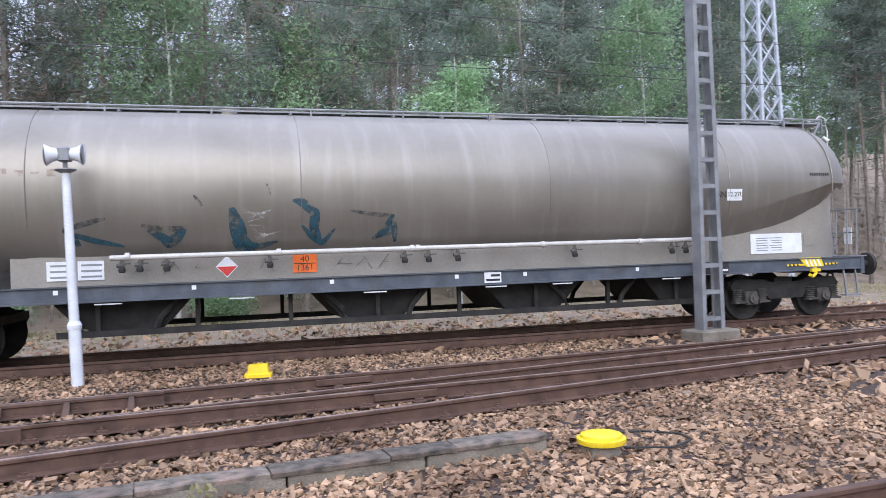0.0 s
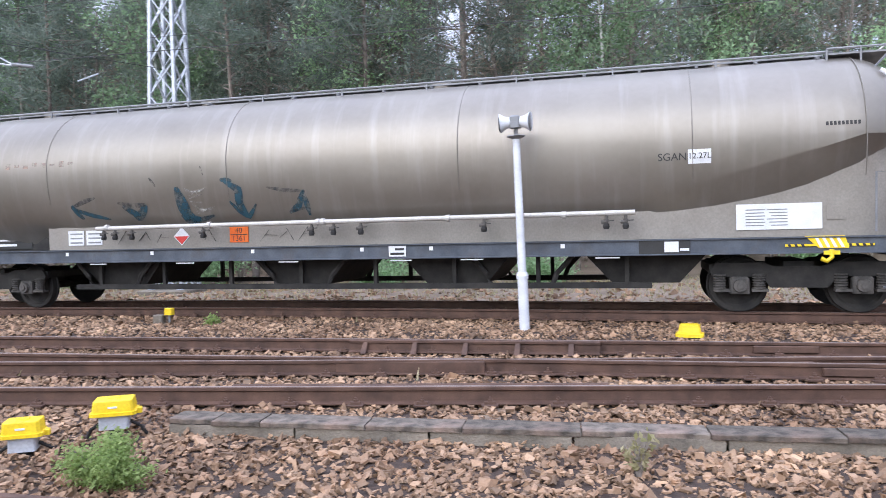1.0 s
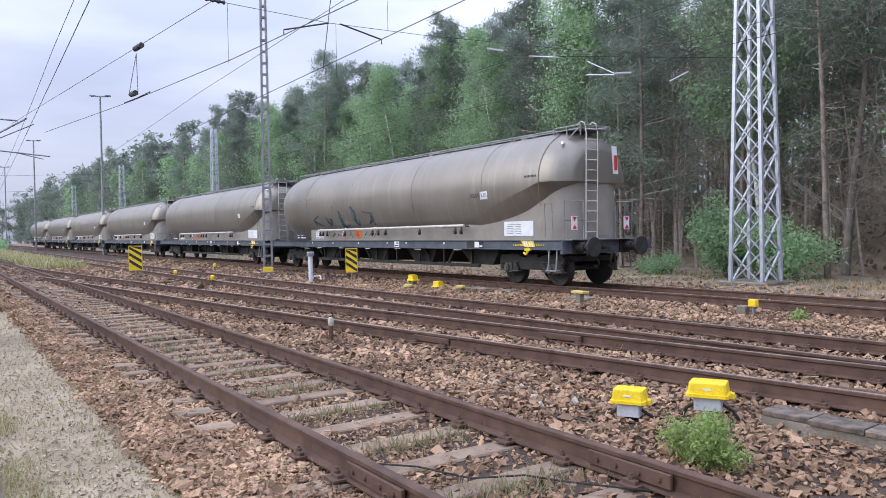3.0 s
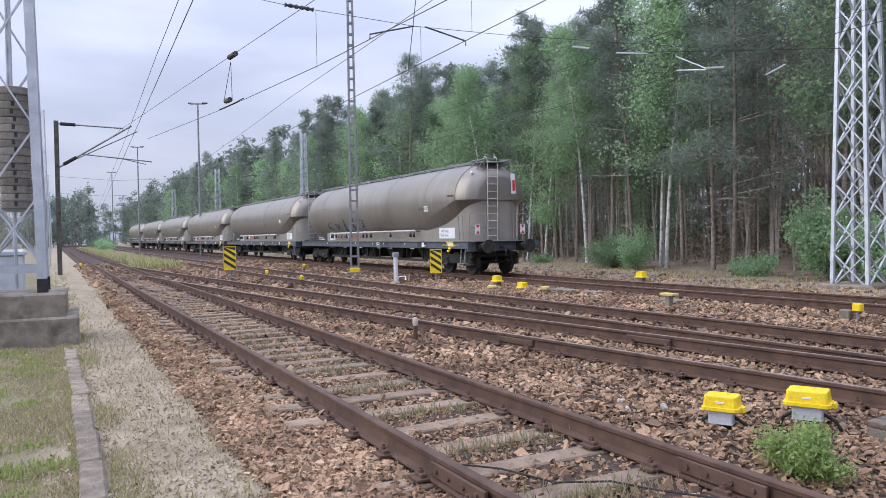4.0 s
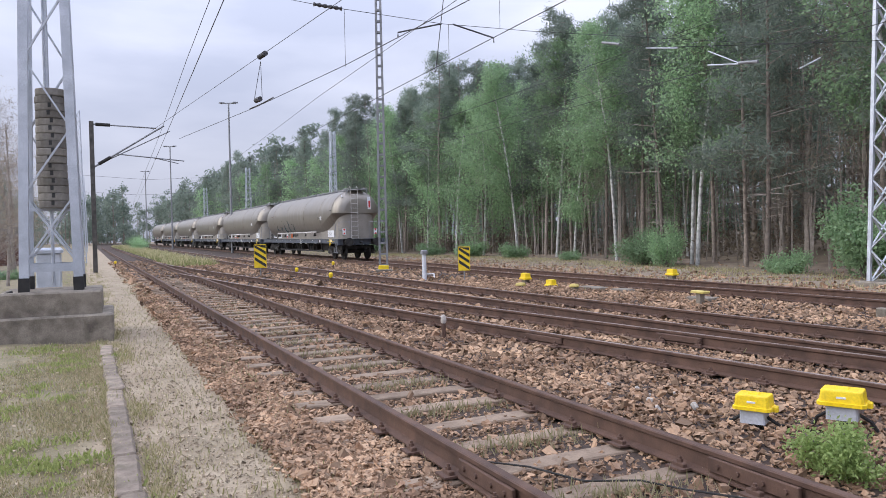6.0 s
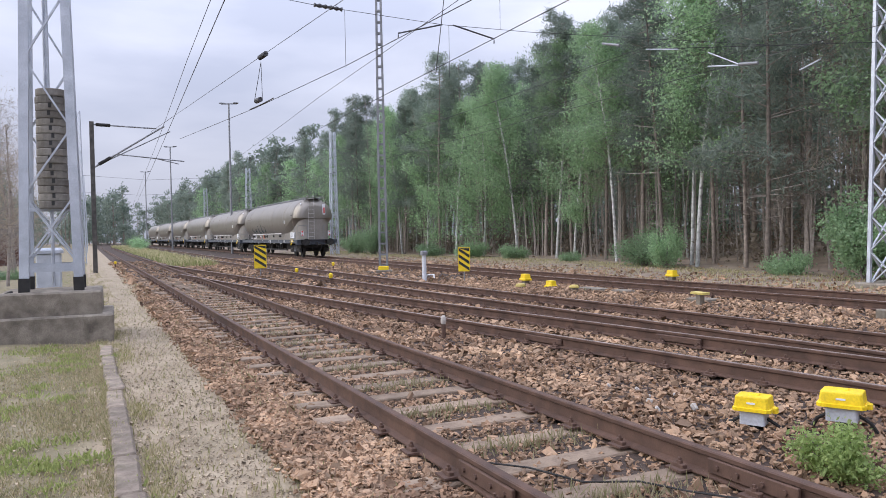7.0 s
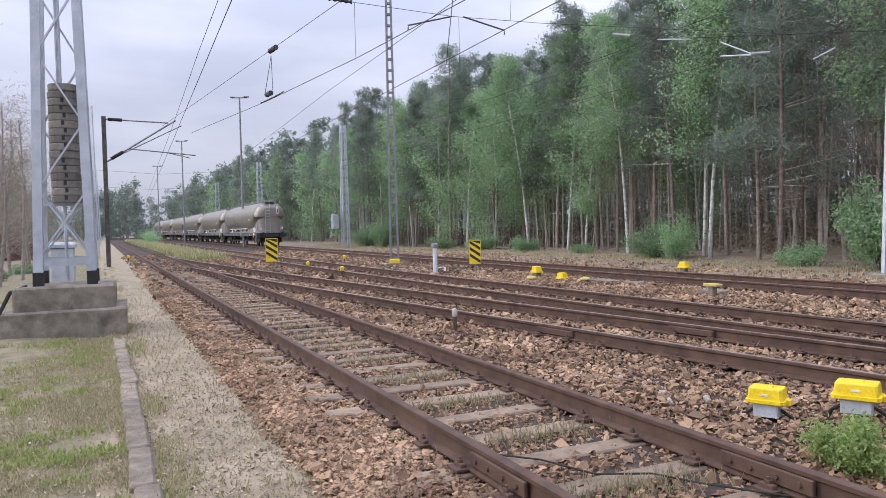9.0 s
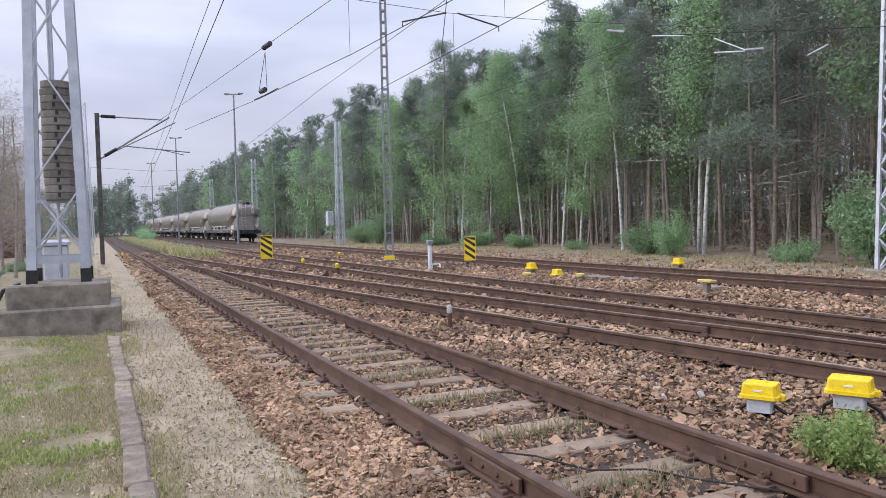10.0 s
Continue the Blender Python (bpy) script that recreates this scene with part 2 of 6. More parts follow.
track_a = line([(-120, -1.04, 0.034), (40, 4.40, 0.034)])
track_b = line([(-60, 1.0, 0.034), (-45, 1.72, 0.09), (-30, 3.48, 0.132), (-15, 5.64, 0.157), (0, 8.2, 0.183), (6, 9.22, 0.15), (14, 10.28, 0.075), (60, 13.1, 0.06)])
track_c = line([(-120, 4.6, 0.03), (-80, 5.75, 0.03), (-41, 6.95, 0.045), (-15, 8.4, 0.082), (0, 9.55, 0.065), (14, 10.38, 0.06), (60, 13.2, 0.06)])
track_d = line([(-320, 0.5, 0.04), (-200, 6.6, 0.045), (-120, 10.3, 0.038), (-66, 12.36, 0.034), (-22, 13.86, 0.028), (-9, 14.08, 0.006), (0, 13.96, -0.018), (10, 13.78, -0.014), (20, 13.75, 0.01), (60, 15.2, 0.05)])


def rise(x):
    """The train's track climbs a little towards the points."""
    u = min(1.0, max(0.0, (x + 24) / 22))
    return 0.09 * u * u * (3 - 2 * u)


GAUGE = 1.507

RAIL_PROFILE = [(-0.075, -0.172), (0.075, -0.172), (0.075, -0.160), (0.012, -0.142), (0.009, -0.05), (0.034, -0.036), (0.036, -0.008), (0.028, 0.0), (-0.028, 0.0), (-0.036, -0.008), (-0.034, -0.036), (-0.009, -0.05), (-0.012, -0.142), (-0.075, -0.160)]


def xs_between(x0, x1):
    out, x = [], x0
    while x < x1 - 0.01:
        out.append(x)
        x += 0.8 if -25 < x < 20 else 2.0 if x > -80 else 6.0
    return out + [x1]


def rail_mesh(fn, off, x0, x1, shiny=0, lift=None):
    s, xs = Shape(), xs_between(x0, x1)
    rings = []
    for x in xs:
        k = slope(fn, x)
        nx, ny = -k / math.hypot(1, k), 1 / math.hypot(1, k)
        up = lift(x) if lift else 0.0
        rings.append([(x + nx * (off + a), fn(x) + ny * (off + a), b + up) for a, b in RAIL_PROFILE])
    s.loft(rings)
    me = s.mesh("rail", [M_RAIL, M_SHINE])
    if shiny:
        for p in me.polygons:
            if p.normal.z > 0.9 and p.center.z - (lift(p.center.x) if lift else 0.0) > -0.01:
                p.material_index = 1
    return smooth_angle(me, 30)


def track(label, fn, x0, x1, near0, near1, shiny=0, spacing=0.65, left=None, right=None, sunk=0.0, lift=None):
    root = thing("railway_track", Matrix(), label, "railway track", "tracks of the yard", "structure")
    part("rail", rail_mesh(fn, -GAUGE / 2, (left or (x0, x1))[0], (left or (x0, x1))[1], shiny, lift), None, root)
    part("rail", rail_mesh(fn, GAUGE / 2, (right or (x0, x1))[0], (right or (x0, x1))[1], shiny, lift), None, root)
    tie = TIE
    x = near0
    while x < near1:
        up = lift(x) if lift else 0.0
        part("sleeper", tie, None, root, m=pose(x, fn(x), up - 0.174 - sunk + random.uniform(-0.022, 0.0), random.uniform(-0.4, 0.4), 0, math.degrees(math.atan(slope(fn, x))) + random.uniform(-0.8, 0.8)))
        for o in (-GAUGE / 2, GAUGE / 2):
            a = math.atan(slope(fn, x))
            part("rail_fastening", CHAIR, None, root, m=pose(x - math.sin(a) * o, fn(x) + math.cos(a) * o, up - 0.172, 0, 0, math.degrees(a)))
        x += spacing
    return root


def sleeper_shape():
    s = Shape()
    s.box(-0.115, -1.25, -0.16, 0.115, 1.25, 0.0, 0.012)
    return s


def chair_shape():
    """Ribbed plate, clips and bolts of one rail seat."""
    s = Shape()
    s.box(-0.08, -0.17, 0.0, 0.08, 0.17, 0.016)
    for sy in (-1, 1):
        s.box(-0.055, sy * 0.105 - 0.022, 0.012, 0.055, sy * 0.105 + 0.022, 0.045, 0.006)
        s.tube([(0, sy * 0.105, 0.04), (0, sy * 0.105, 0.085)], 0.013, 6)
        s.tube([(0, sy * 0.105, 0.045), (0, sy * 0.105, 0.066)], 0.024, 6)
    return s


TIE = sleeper_shape().mesh("sleeper", M_TIE)
CHAIR = chair_shape().mesh("rail_fastening", M_RAIL)

# ---------------------------------------------------------------- the train
LENGTH, PIVOT_REAR, PIVOT_FRONT, WHEEL = 21.9, 2.93, 18.9, 0.46
TANK_R, TANK_Z = 1.47, 2.83


def round_side(w, k=1.0):
    """Half width and height of the tank's section at the angle w: round above, fuller below."""
    c, z = math.cos(w), math.sin(w)
    y = math.copysign(abs(c) ** (1.0 if z >= 0 else 0.55), c)
    return TANK_R * k * y, TANK_R * z * (0.93 if z >= 0 else 1.0)


def tank_shape():
    s = Shape()
    stations = [1.33, 1.34, 1.37, 1.42, 1.5, 1.6, 1.72, 1.86, 2.055, 2.065, 2.2, 2.5, 2.8, 3.2, 3.6, 4.2, 4.8, 5.1, 5.4, 5.75, 7, 9, 11, 13, 15, 16.6, 17.2, 17.8, 18.4, 18.9, 19.3, 19.7, 20.1, 20.45, 20.7, 20.85, 20.9]
    rings = []
    for a in stations:
        # low: the crease where the skin turns inwards; steep: how fast it falls from there
        if a <= 4.85:
            low = 2.78 - max(0.0, a - 2.06) * 0.83 / 2.79
        elif a < 5.75:
            low = 1.95 - (a - 4.85) * 0.55 / 0.9
        else:
            low = 1.4 + max(0.0, a - 17.0) * 1.25 / 3.9
        steep = 0.04 + 1.2 * min(1.0, max(0.0, (a - 1.4) / 0.66)) + 0.45 * min(1.0, max(0.0, (a - 2.06) / 0.9))
        k = top = 1.0
        if a < 2.2:
            k = 0.52 + 0.48 * math.sqrt(max(0.0, 1 - ((2.2 - a) / 0.875) ** 2))
            top = 0.50 + 0.50 * math.sqrt(max(0.0, 1 - ((2.2 - a) / 0.88) ** 2))
        if a > 18.9:
            k = 0.30 + 0.70 * math.sqrt(max(0.0, 1 - ((a - 18.9) / 2.02) ** 2))
            top = 0.2 + 0.8 * math.sqrt(max(0.0, 1 - ((a - 18.9) / 2.03) ** 2))
        ring = []
        for i in range(29):
            y, z = round_side(math.pi * i / 28, k)
            ring.append((a, y, TANK_Z + z * top))
        wc = math.asin(max(-1.0, (low - TANK_Z) / TANK_R))
        side = [round_side(wc * i / 8, k) for i in range(1, 9)]
        rim = side[-1][0]
        under = [(rim * (1 - i / 6), max(low - steep * rim * i / 6, 1.33) - TANK_Z) for i in range(1, 7)]
        for y, z in side + under:
            ring.append((a, -y, TANK_Z + z))
        for y, z in reversed(side + under[:-1]):
            ring.append((a, y, TANK_Z + z))
        rings.append(ring)
    return s.loft(rings)


def seam_shape(a):
    s = Shape()
    pts = [(a, round_side(w)[0] * 1.003, TANK_Z + round_side(w)[1] * 1.003) for w in [math.pi * (i / 24 * 1.3 - 0.15) for i in range(25)]]
    return s.tube(pts, 0.009, 5)


def wheelset_shape():
    s = Shape()
    for sy in (-1, 1):
        rings = []
        for y, r in ((0.675, 0.10), (0.675, 0.40), (0.675, 0.49), (0.70, 0.487), (0.71, 0.462), (0.81, 0.452), (0.81, 0.38), (0.775, 0.34), (0.775, 0.12), (0.82, 0.10)):
            rings.append([(r * math.cos(2 * math.pi * i / 28), sy * y, r * math.sin(2 * math.pi * i / 28)) for i in range(28)])
        s.loft(rings)
    s.tube([(0, -1.0, 0), (0, 1.0, 0)], 0.075, 10)
    return s


def bogie_frame_shape():
    s = Shape()
    for sy in (-1, 1):
        y0, y1 = sy * 0.95 - 0.06, sy * 0.95 + 0.06
        prof = [(-1.35, 0.70), (-1.25, 0.83), (-0.55, 0.83), (-0.35, 0.76), (0.35, 0.76), (0.55, 0.83), (1.25, 0.83), (1.35, 0.70), (1.30, 0.60), (0.56, 0.60), (0.42, 0.42), (-0.42, 0.42), (-0.56, 0.60), (-1.30, 0.60)]
        s.loft([[(x, y0, z) for x, z in prof], [(x, y1, z) for x, z in prof]])
    s.box(-0.22, -0.95, 0.50, 0.22, 0.95, 0.84)
    for sx in (-1.3, 1.3):
        s.box(sx - 0.05, -0.95, 0.66, sx + 0.05, 0.95, 0.80)
    return s


def axle_box_shape():
    """Axle box with its cover and spring seats on one side."""
    s = Shape()
    s.box(-0.15, 0.90, 0.33, 0.15, 1.10, 0.60, 0.03)
    s.tube([(0, 1.08, 0.46), (0, 1.16, 0.46)], [0.115, 0.10], 14)
    s.tube([(0, 1.15, 0.46), (0, 1.18, 0.46)], 0.05, 8)
    for sx in (-1, 1):
        s.box(sx * 0.29 - 0.15, 0.93, 0.36, sx * 0.29 + 0.10, 1.09, 0.40)
    return s


def spring_shape():
    """One coil spring, drawn as a stack of turns round its core."""
    pts, rad = [], []
    for j in range(6):
        z = 0.40 + j * 0.042
        pts += [(0, 1.01, z), (0, 1.01, z + 0.008), (0, 1.01, z + 0.026), (0, 1.01, z + 0.034)]
        rad += [0.075, 0.10, 0.10, 0.075]
    return Shape().tube(pts, rad, 14)


def profile_plate(prof, y0, y1):
    return Shape().loft([[(x, y0, z) for x, z in prof], [(x, y1, z) for x, z in prof]])


MESH = {}


def wagon_meshes():
    MESH["tank"] = smooth_angle(tank_shape().mesh("tank", M_TANK), 28)
    MESH["seam"] = [seam_shape(a).mesh("seam", M_TANK) for a in (2.06, 4.55, 8.4, 12.9, 17.0)]
    MESH["wheelset"] = smooth_angle(wheelset_shape().mesh("wheelset", M_BLACK), 35)
    MESH["bogie"] = bogie_frame_shape().mesh("bogie", M_BLACK)
    MESH["spring"] = spring_shape().mesh("spring", M_SPRING)
    MESH["axle_box"] = axle_box_shape().mesh("axle_box", M_SPRING)
    # end cabinet below the raised tail
    s = Shape()
    ring = []
    plan = [(4.9, 1.15), (2.3, 1.15), (2.05, 1.14), (1.85, 1.09), (1.66, 0.98), (1.52, 0.82), (1.43, 0.62), (1.40, 0.45)]
    plan += [(a, -b) for a, b in reversed(plan)]
    plan2 = [(5.6, 1.15)] + plan + [(5.6, -1.15)]
    s.loft([[(a, b, 1.24) for a, b in plan2], [(a, b, 2.84 if a < 2.4 else 1.86 if a < 5 else 1.80) for a, b in plan2]])
    MESH["end_cabinet"] = smooth_angle(s.mesh("end_cabinet", M_PANEL), 30)
    # lower side panels
    MESH["side_panel"] = profile_plate([(5.5, 1.24), (17.3, 1.24), (17.3, 1.80), (5.6, 1.80)], 1.10, 1.14).mesh("side_panel", M_PANEL)
    s = Shape()
    s.loft([[(a, b, c) for b, c in ((-0.02, 0.98), (0.055, 0.98), (0.055, 1.0), (0.02, 1.005), (0.02, 1.215), (0.055, 1.22), (0.055, 1.24), (-0.02, 1.24))] for a in (1.28, LENGTH - 0.72)])
    MESH["side_sill"] = s.mesh("side_sill", M_SILL)
    MESH["headstock"] = Shape().box(0, -1.40, 0.88, 0.10, 1.40, 1.24, 0.01).mesh("headstock", M_SILL)
    MESH["deck"] = Shape().box(1.28, -1.3, 1.18, LENGTH - 0.72, 1.3, 1.215).mesh("deck", M_SILL)
    # truss below the floor
    s = Shape()
    for sy in (-1, 1):
        s.box(5.2, sy * 1.05 - 0.04, 0.42, 16.7, sy * 1.05 + 0.04, 0.52)
        for i in range(8):
            a = 5.6 + i * 1.5
            s.bar((a, sy * 1.05, 0.5), (a, sy * 1.05, 0.98), 0.07)
        for i in range(3):
            a = 6.0 + i * 4.2
            for d in (-1, 1):
                pts = [(a + 1.4 + d * 0.55, sy * 1.04, 0.5), (a + 1.4 + d * 0.62, sy * 1.04, 0.68), (a + 1.4 + d * 0.9, sy * 1.04, 0.98)]
                s.tube(pts, 0.05, 6)
    MESH["truss"] = s.mesh("truss", M_BLACK)
    s = Shape()
    s.loft([[(-0.55, -0.9, 0.5), (0.55, -0.9, 0.5), (0.55, 0.9, 0.5), (-0.55, 0.9, 0.5)], [(-1.0, -1.0, 1.0), (1.0, -1.0, 1.0), (1.0, 1.0, 1.0), (-1.0, 1.0, 1.0)]])
    MESH["hopper"] = s.mesh("discharge_hopper", M_BLACK)
    s = Shape()
    s.tube([(5.45, 1.45, 1.69), (15.85, 1.45, 1.66)], 0.045, 10)
    MESH["air_pipe"] = smooth_angle(s.mesh("air_pipe", M_PIPE), 40)
    s = Shape()
    s.tube([(0, 1.45, 0.0), (0, 1.45, -0.11)], 0.026, 8)
    s.tube([(0, 1.45, -0.09), (0, 1.45, -0.115)], 0.045, 10)
    s.box(-0.035, 1.42, -0.18, 0.035, 1.48, -0.10, 0.012)
    s.tube([(-0.03, 1.46, -0.14), (0.08, 1.46, -0.14)], [0.035, 0.03], 8)
    s.bar((0.0, 1.49, -0.12), (-0.13, 1.50, -0.115), 0.018)
    s.bar((0.02, 1.14, -0.02), (0.02, 1.46, -0.02), 0.03)
    MESH["valve"] = s.mesh("valve", M_SPRING)
    MESH["valve_cap"] = Shape().tube([(0, 1.45, -0.17), (0, 1.46, -0.21), (0, 1.465, -0.25)], [0.045, 0.055, 0.045], 10).mesh("valve_cap", M_BLACK)
    MESH["pipe_collar"] = Shape().tube([(-0.035, 1.45, 0), (0.035, 1.45, 0)], 0.062, 12).mesh("pipe_collar", M_PIPE)
    # roof walkway with hatches
    s = Shape()
    s.box(2.4, -0.30, 4.31, 19.6, -0.10, 4.34)
    s.box(2.4, 0.10, 4.31, 19.6, 0.30, 4.34)
    for i in range(19):
        s.bar((2.5 + i * 0.95, -0.42, 4.27), (2.5 + i * 0.95, 0.42, 4.27), 0.05)
    s.tube([(2.3, 0.52, 4.33), (19.9, 0.52, 4.33)], 0.022, 6)
    s.tube([(2.3, -0.52, 4.33), (19.9, -0.52, 4.33)], 0.022, 6)
    for i in range(11):
        for sy in (-1, 1):
            s.bar((2.4 + i * 1.7, sy * 0.52, 4.18), (2.4 + i * 1.7, sy * 0.52, 4.33), 0.03)
    for z in (4.37,):
        s.tube([(2.4, 0.55, z), (1.4, 0.55, z), (1.4, -0.55, z), (2.4, -0.55, z)], 0.02, 6)
    for a, b in ((2.4, 0.55), (2.4, -0.55), (1.4, 0.55), (1.4, -0.55), (1.9, 0.55), (1.9, -0.55)):
        s.bar((a, b, 4.1), (a, b, 4.37), 0.03)
    s.box(1.4, -0.55, 4.27, 2.4, 0.55, 4.30)
    for b in (0.55, -0.55):
        s.bar((1.45, b, 4.3), (1.8, b * 1.3, 3.95), 0.03)
    MESH["roof_walkway"] = s.mesh("roof_walkway", M_MAST)
    s = Shape()
    s.tube([(0, 0, 4.26), (0, 0, 4.36)], 0.30, 14)
    s.tube([(0, 0, 4.36), (0, 0, 4.40)], [0.26, 0.15], 14)
    MESH["hatch"] = s.mesh("hatch", M_TANK)
    # buffers, couplers
    s = Shape()
    s.tube([(0.62, 0, 0), (0.30, 0, 0)], [0.14, 0.12], 14)
    s.tube([(0.32, 0, 0), (0.06, 0, 0)], 0.085, 12)
    s.tube([(0.07, 0, 0), (0.0, 0, 0)], [0.24, 0.25], 20)
    s.box(0.58, -0.19, -0.19, 0.64, 0.19, 0.19)
    MESH["buffer"] = smooth_angle(s.mesh("buffer", M_BLACK), 35)
    s = Shape()
    s.bar((0.62, 0, 1.02), (0.28, 0, 1.0), 0.07)
    s.tube([(0.30, 0, 1.0), (0.24, 0, 0.85), (0.30, 0, 0.70)], 0.03, 6)
    for y in (-0.35, 0.35):
        s.tube([(0.62, y, 0.92), (0.45, y, 0.85), (0.40, y * 0.9, 0.62), (0.50, y * 0.8, 0.48), (0.62, y * 0.7, 0.55)], 0.028, 6)
    MESH["coupling"] = s.mesh("coupling", M_BLACK)
    # ladder and railings of the tail end
    s = Shape()
    for y in (0.10, 0.52):
        s.tube([(0.66, y, 1.25), (0.62, y, 2.9), (0.60, y, 4.05), (0.66, y, 4.30), (0.80, y, 4.36), (0.90, y, 4.28)], 0.017, 6)
    for i in range(11):
        s.tube([(0.64, 0.10, 1.45 + i * 0.27), (0.64, 0.52, 1.45 + i * 0.27)], 0.016, 6)
    MESH["ladder"] = s.mesh("ladder", M_PIPE)
    s = Shape()
    for sy in (-1, 1):
        s.tube([(0.70, sy * 1.28, 1.25), (0.66, sy * 1.28, 2.25), (0.66, sy * 0.6, 2.25)], 0.02, 6)
        s.tube([(0.66, sy * 1.28, 1.75), (0.66, sy * 0.6, 1.75)], 0.016, 6)
        s.tube([(0.66, sy * 0.6, 1.25), (0.66, sy * 0.6, 2.25)], 0.016, 6)
        s.tube([(1.02, sy * 1.36, 1.3), (1.02, sy * 1.39, 2.2), (1.30, sy * 1.39, 2.2), (1.30, sy * 1.36, 1.3)], 0.016, 6)
        s.bar((0.85, sy * 1.36, 1.0), (0.85, sy * 1.42, 0.45), 0.03)
        s.bar((1.15, sy * 1.36, 1.0), (1.15, sy * 1.42, 0.45), 0.03)
        s.box(0.80, sy * 1.42 - 0.12, 0.43, 1.20, sy * 1.42 + 0.05, 0.46)
    s.box(0.40, -1.25, 1.235, 0.78, 1.25, 1.26)
    MESH["end_railing"] = s.mesh("end_railing", M_MAST)
    MESH["front_plate"] = profile_plate([(17.3, 1.24), (20.3, 1.24), (20.2, 1.7), (17.3, 1.5)], 0.9, 0.95).mesh("front_plate", M_BLACK)


def wagon(tail):
    root = thing("hopper_wagon", Matrix(), "long dusty grey silo hopper wagon on two bogies" if not tail else "last silo hopper wagon, dusty grey with graffiti and tail boards", "freight wagon", "wagons of the train")
    part("tank", MESH["tank"], None, root, "dusty grey-brown silo tank")
    for me in MESH["seam"]:
        part("seam", me, None, root)
    part("end_cabinet", MESH["end_cabinet"], None, root)
    for sy in (1, -1):
        part("side_panel", MESH["side_panel"], None, root, m=pose(0, 0, 0) if sy == 1 else pose(0, -2.24, 0))
    part("side_sill", MESH["side_sill"], None, root, "blue-grey steel sill", m=pose(0, 1.36, 0))
    part("side_sill", MESH["side_sill"], None, root, "blue-grey steel sill", m=pose(LENGTH, -1.36, 0, 0, 0, 180))
    part("headstock", MESH["headstock"], None, root, m=pose(1.24, 0, 0))
    part("headstock", MESH["headstock"], None, root, m=pose(LENGTH - 0.72, 0, 0))
    part("deck", MESH["deck"], None, root)
    part("truss", MESH["truss"], None, root)
    for a in (5.3, 8.6, 11.65, 15.7):
        part("discharge_hopper", MESH["hopper"], None, root, m=pose(a, 0, 0))
    pipe = part("air_pipe", MESH["air_pipe"], None, root, "pale steel air pipe")
    for a in (5.60, 5.91, 7.96, 10.22, 10.75, 11.18, 13.44, 15.03, 15.42, 15.68):
        part("valve", MESH["valve"], None, pipe, m=pose(a, 0, 1.68))
        part("valve_cap", MESH["valve_cap"], None, pipe, "black rubber valve cap", m=pose(a, 0, 1.68))
    for a in (6.6, 8.6, 10.95, 11.05, 13.3, 15.6):
        part("pipe_collar", MESH["pipe_collar"], None, pipe, m=pose(a, 0, 1.675))
    part("roof_walkway", MESH["roof_walkway"], None, root, m=pose(0, 0, -0.10))
    for a in (4.0, 9.0, 14.0, 18.0):
        part("hatch", MESH["hatch"], None, root, m=pose(a, 0, -0.10))
    for m in (pose(0.62, 0.875, 1.06), pose(0.62, -0.875, 1.06), pose(LENGTH, 0.875, 1.06, 0, 0, 180), pose(LENGTH, -0.875, 1.06, 0, 0, 180)):
        part("buffer", MESH["buffer"], None, root, m=m)
    part("coupling", MESH["coupling"], None, root, m=pose(0.62, 0, 0))
    part("ladder", MESH["ladder"], None, root, m=pose(0.62, 0, 0))
    part("end_railing", MESH["end_railing"], None, root, m=pose(0.62, 0, 0))
    part("front_plate", MESH["front_plate"], None, root)
    sets = []
    for p in (PIVOT_REAR, PIVOT_FRONT):
        bogie = part("bogie", MESH["bogie"], None, root, m=pose(p, 0, 0))
        for dx in (-0.9, 0.9):
            w = part("wheelset", MESH["wheelset"], None, bogie, m=pose(dx, 0, WHEEL))
            sets.append((w, dx))
            part("axle_box", MESH["axle_box"], None, bogie, m=pose(dx, 0, 0))
            part("axle_box", MESH["axle_box"], None, bogie, m=pose(dx, 0, 0, 0, 0, 180))
            for sx in (-0.30, 0.30):
                part("spring", MESH["spring"], None, bogie, m=pose(dx + sx, 0, 0))
                part("spring", MESH["spring"], None, bogie, m=pose(dx + sx, 0, 0, 0, 0, 180))
    return root, sets

# ---------------------------------------------------------------- ground


def ground_height(x, y):
    """Level of the formation: ballast between the tracks, falling a little to the path and towards the woods."""
    z = -0.21 + rise(x) * min(1.0, max(0.0, (y - track_c(x) - 1.0) / 1.0))
    if y > track_d(x) + 1.9:
        z -= min(0.25, (y - track_d(x) - 1.9) * 0.12)
    ya = track_a(x)
    if y < ya - 1.3:
        z -= min(0.07, (ya - 1.3 - y) * 0.12)
    if y > 26:
        z += min(1.5, (y - 26) * 0.03)
    if y > 30.5 and x > -34:
        z += min(1.0, (x + 34) / 16) * min(9.0, (y - 30.5) * 0.5)
    return z


def sheet(name, x0, x1, y0, y1, step, mat, fn, label, bump=0.0):
    nx, ny = int((x1 - x0) / step) + 1, int((y1 - y0) / step) + 1
    xs, ys = np.linspace(x0, x1, nx), np.linspace(y0, y1, ny)
    verts = [(x, y, fn(x, y) + (noise.noise((x * 1.7, y * 1.7, 0)) * bump if bump else 0)) for y in ys for x in xs]
    faces = [(j * nx + i, j * nx + i + 1, (j + 1) * nx + i + 1, (j + 1) * nx + i) for j in range(ny - 1) for i in range(nx - 1)]
    s = Shape().add(verts, faces)
    ob = new(name, s.mesh(name, mat, smooth=True, flip=False))
    return tagged(ob, label, "ground", kind="structure")


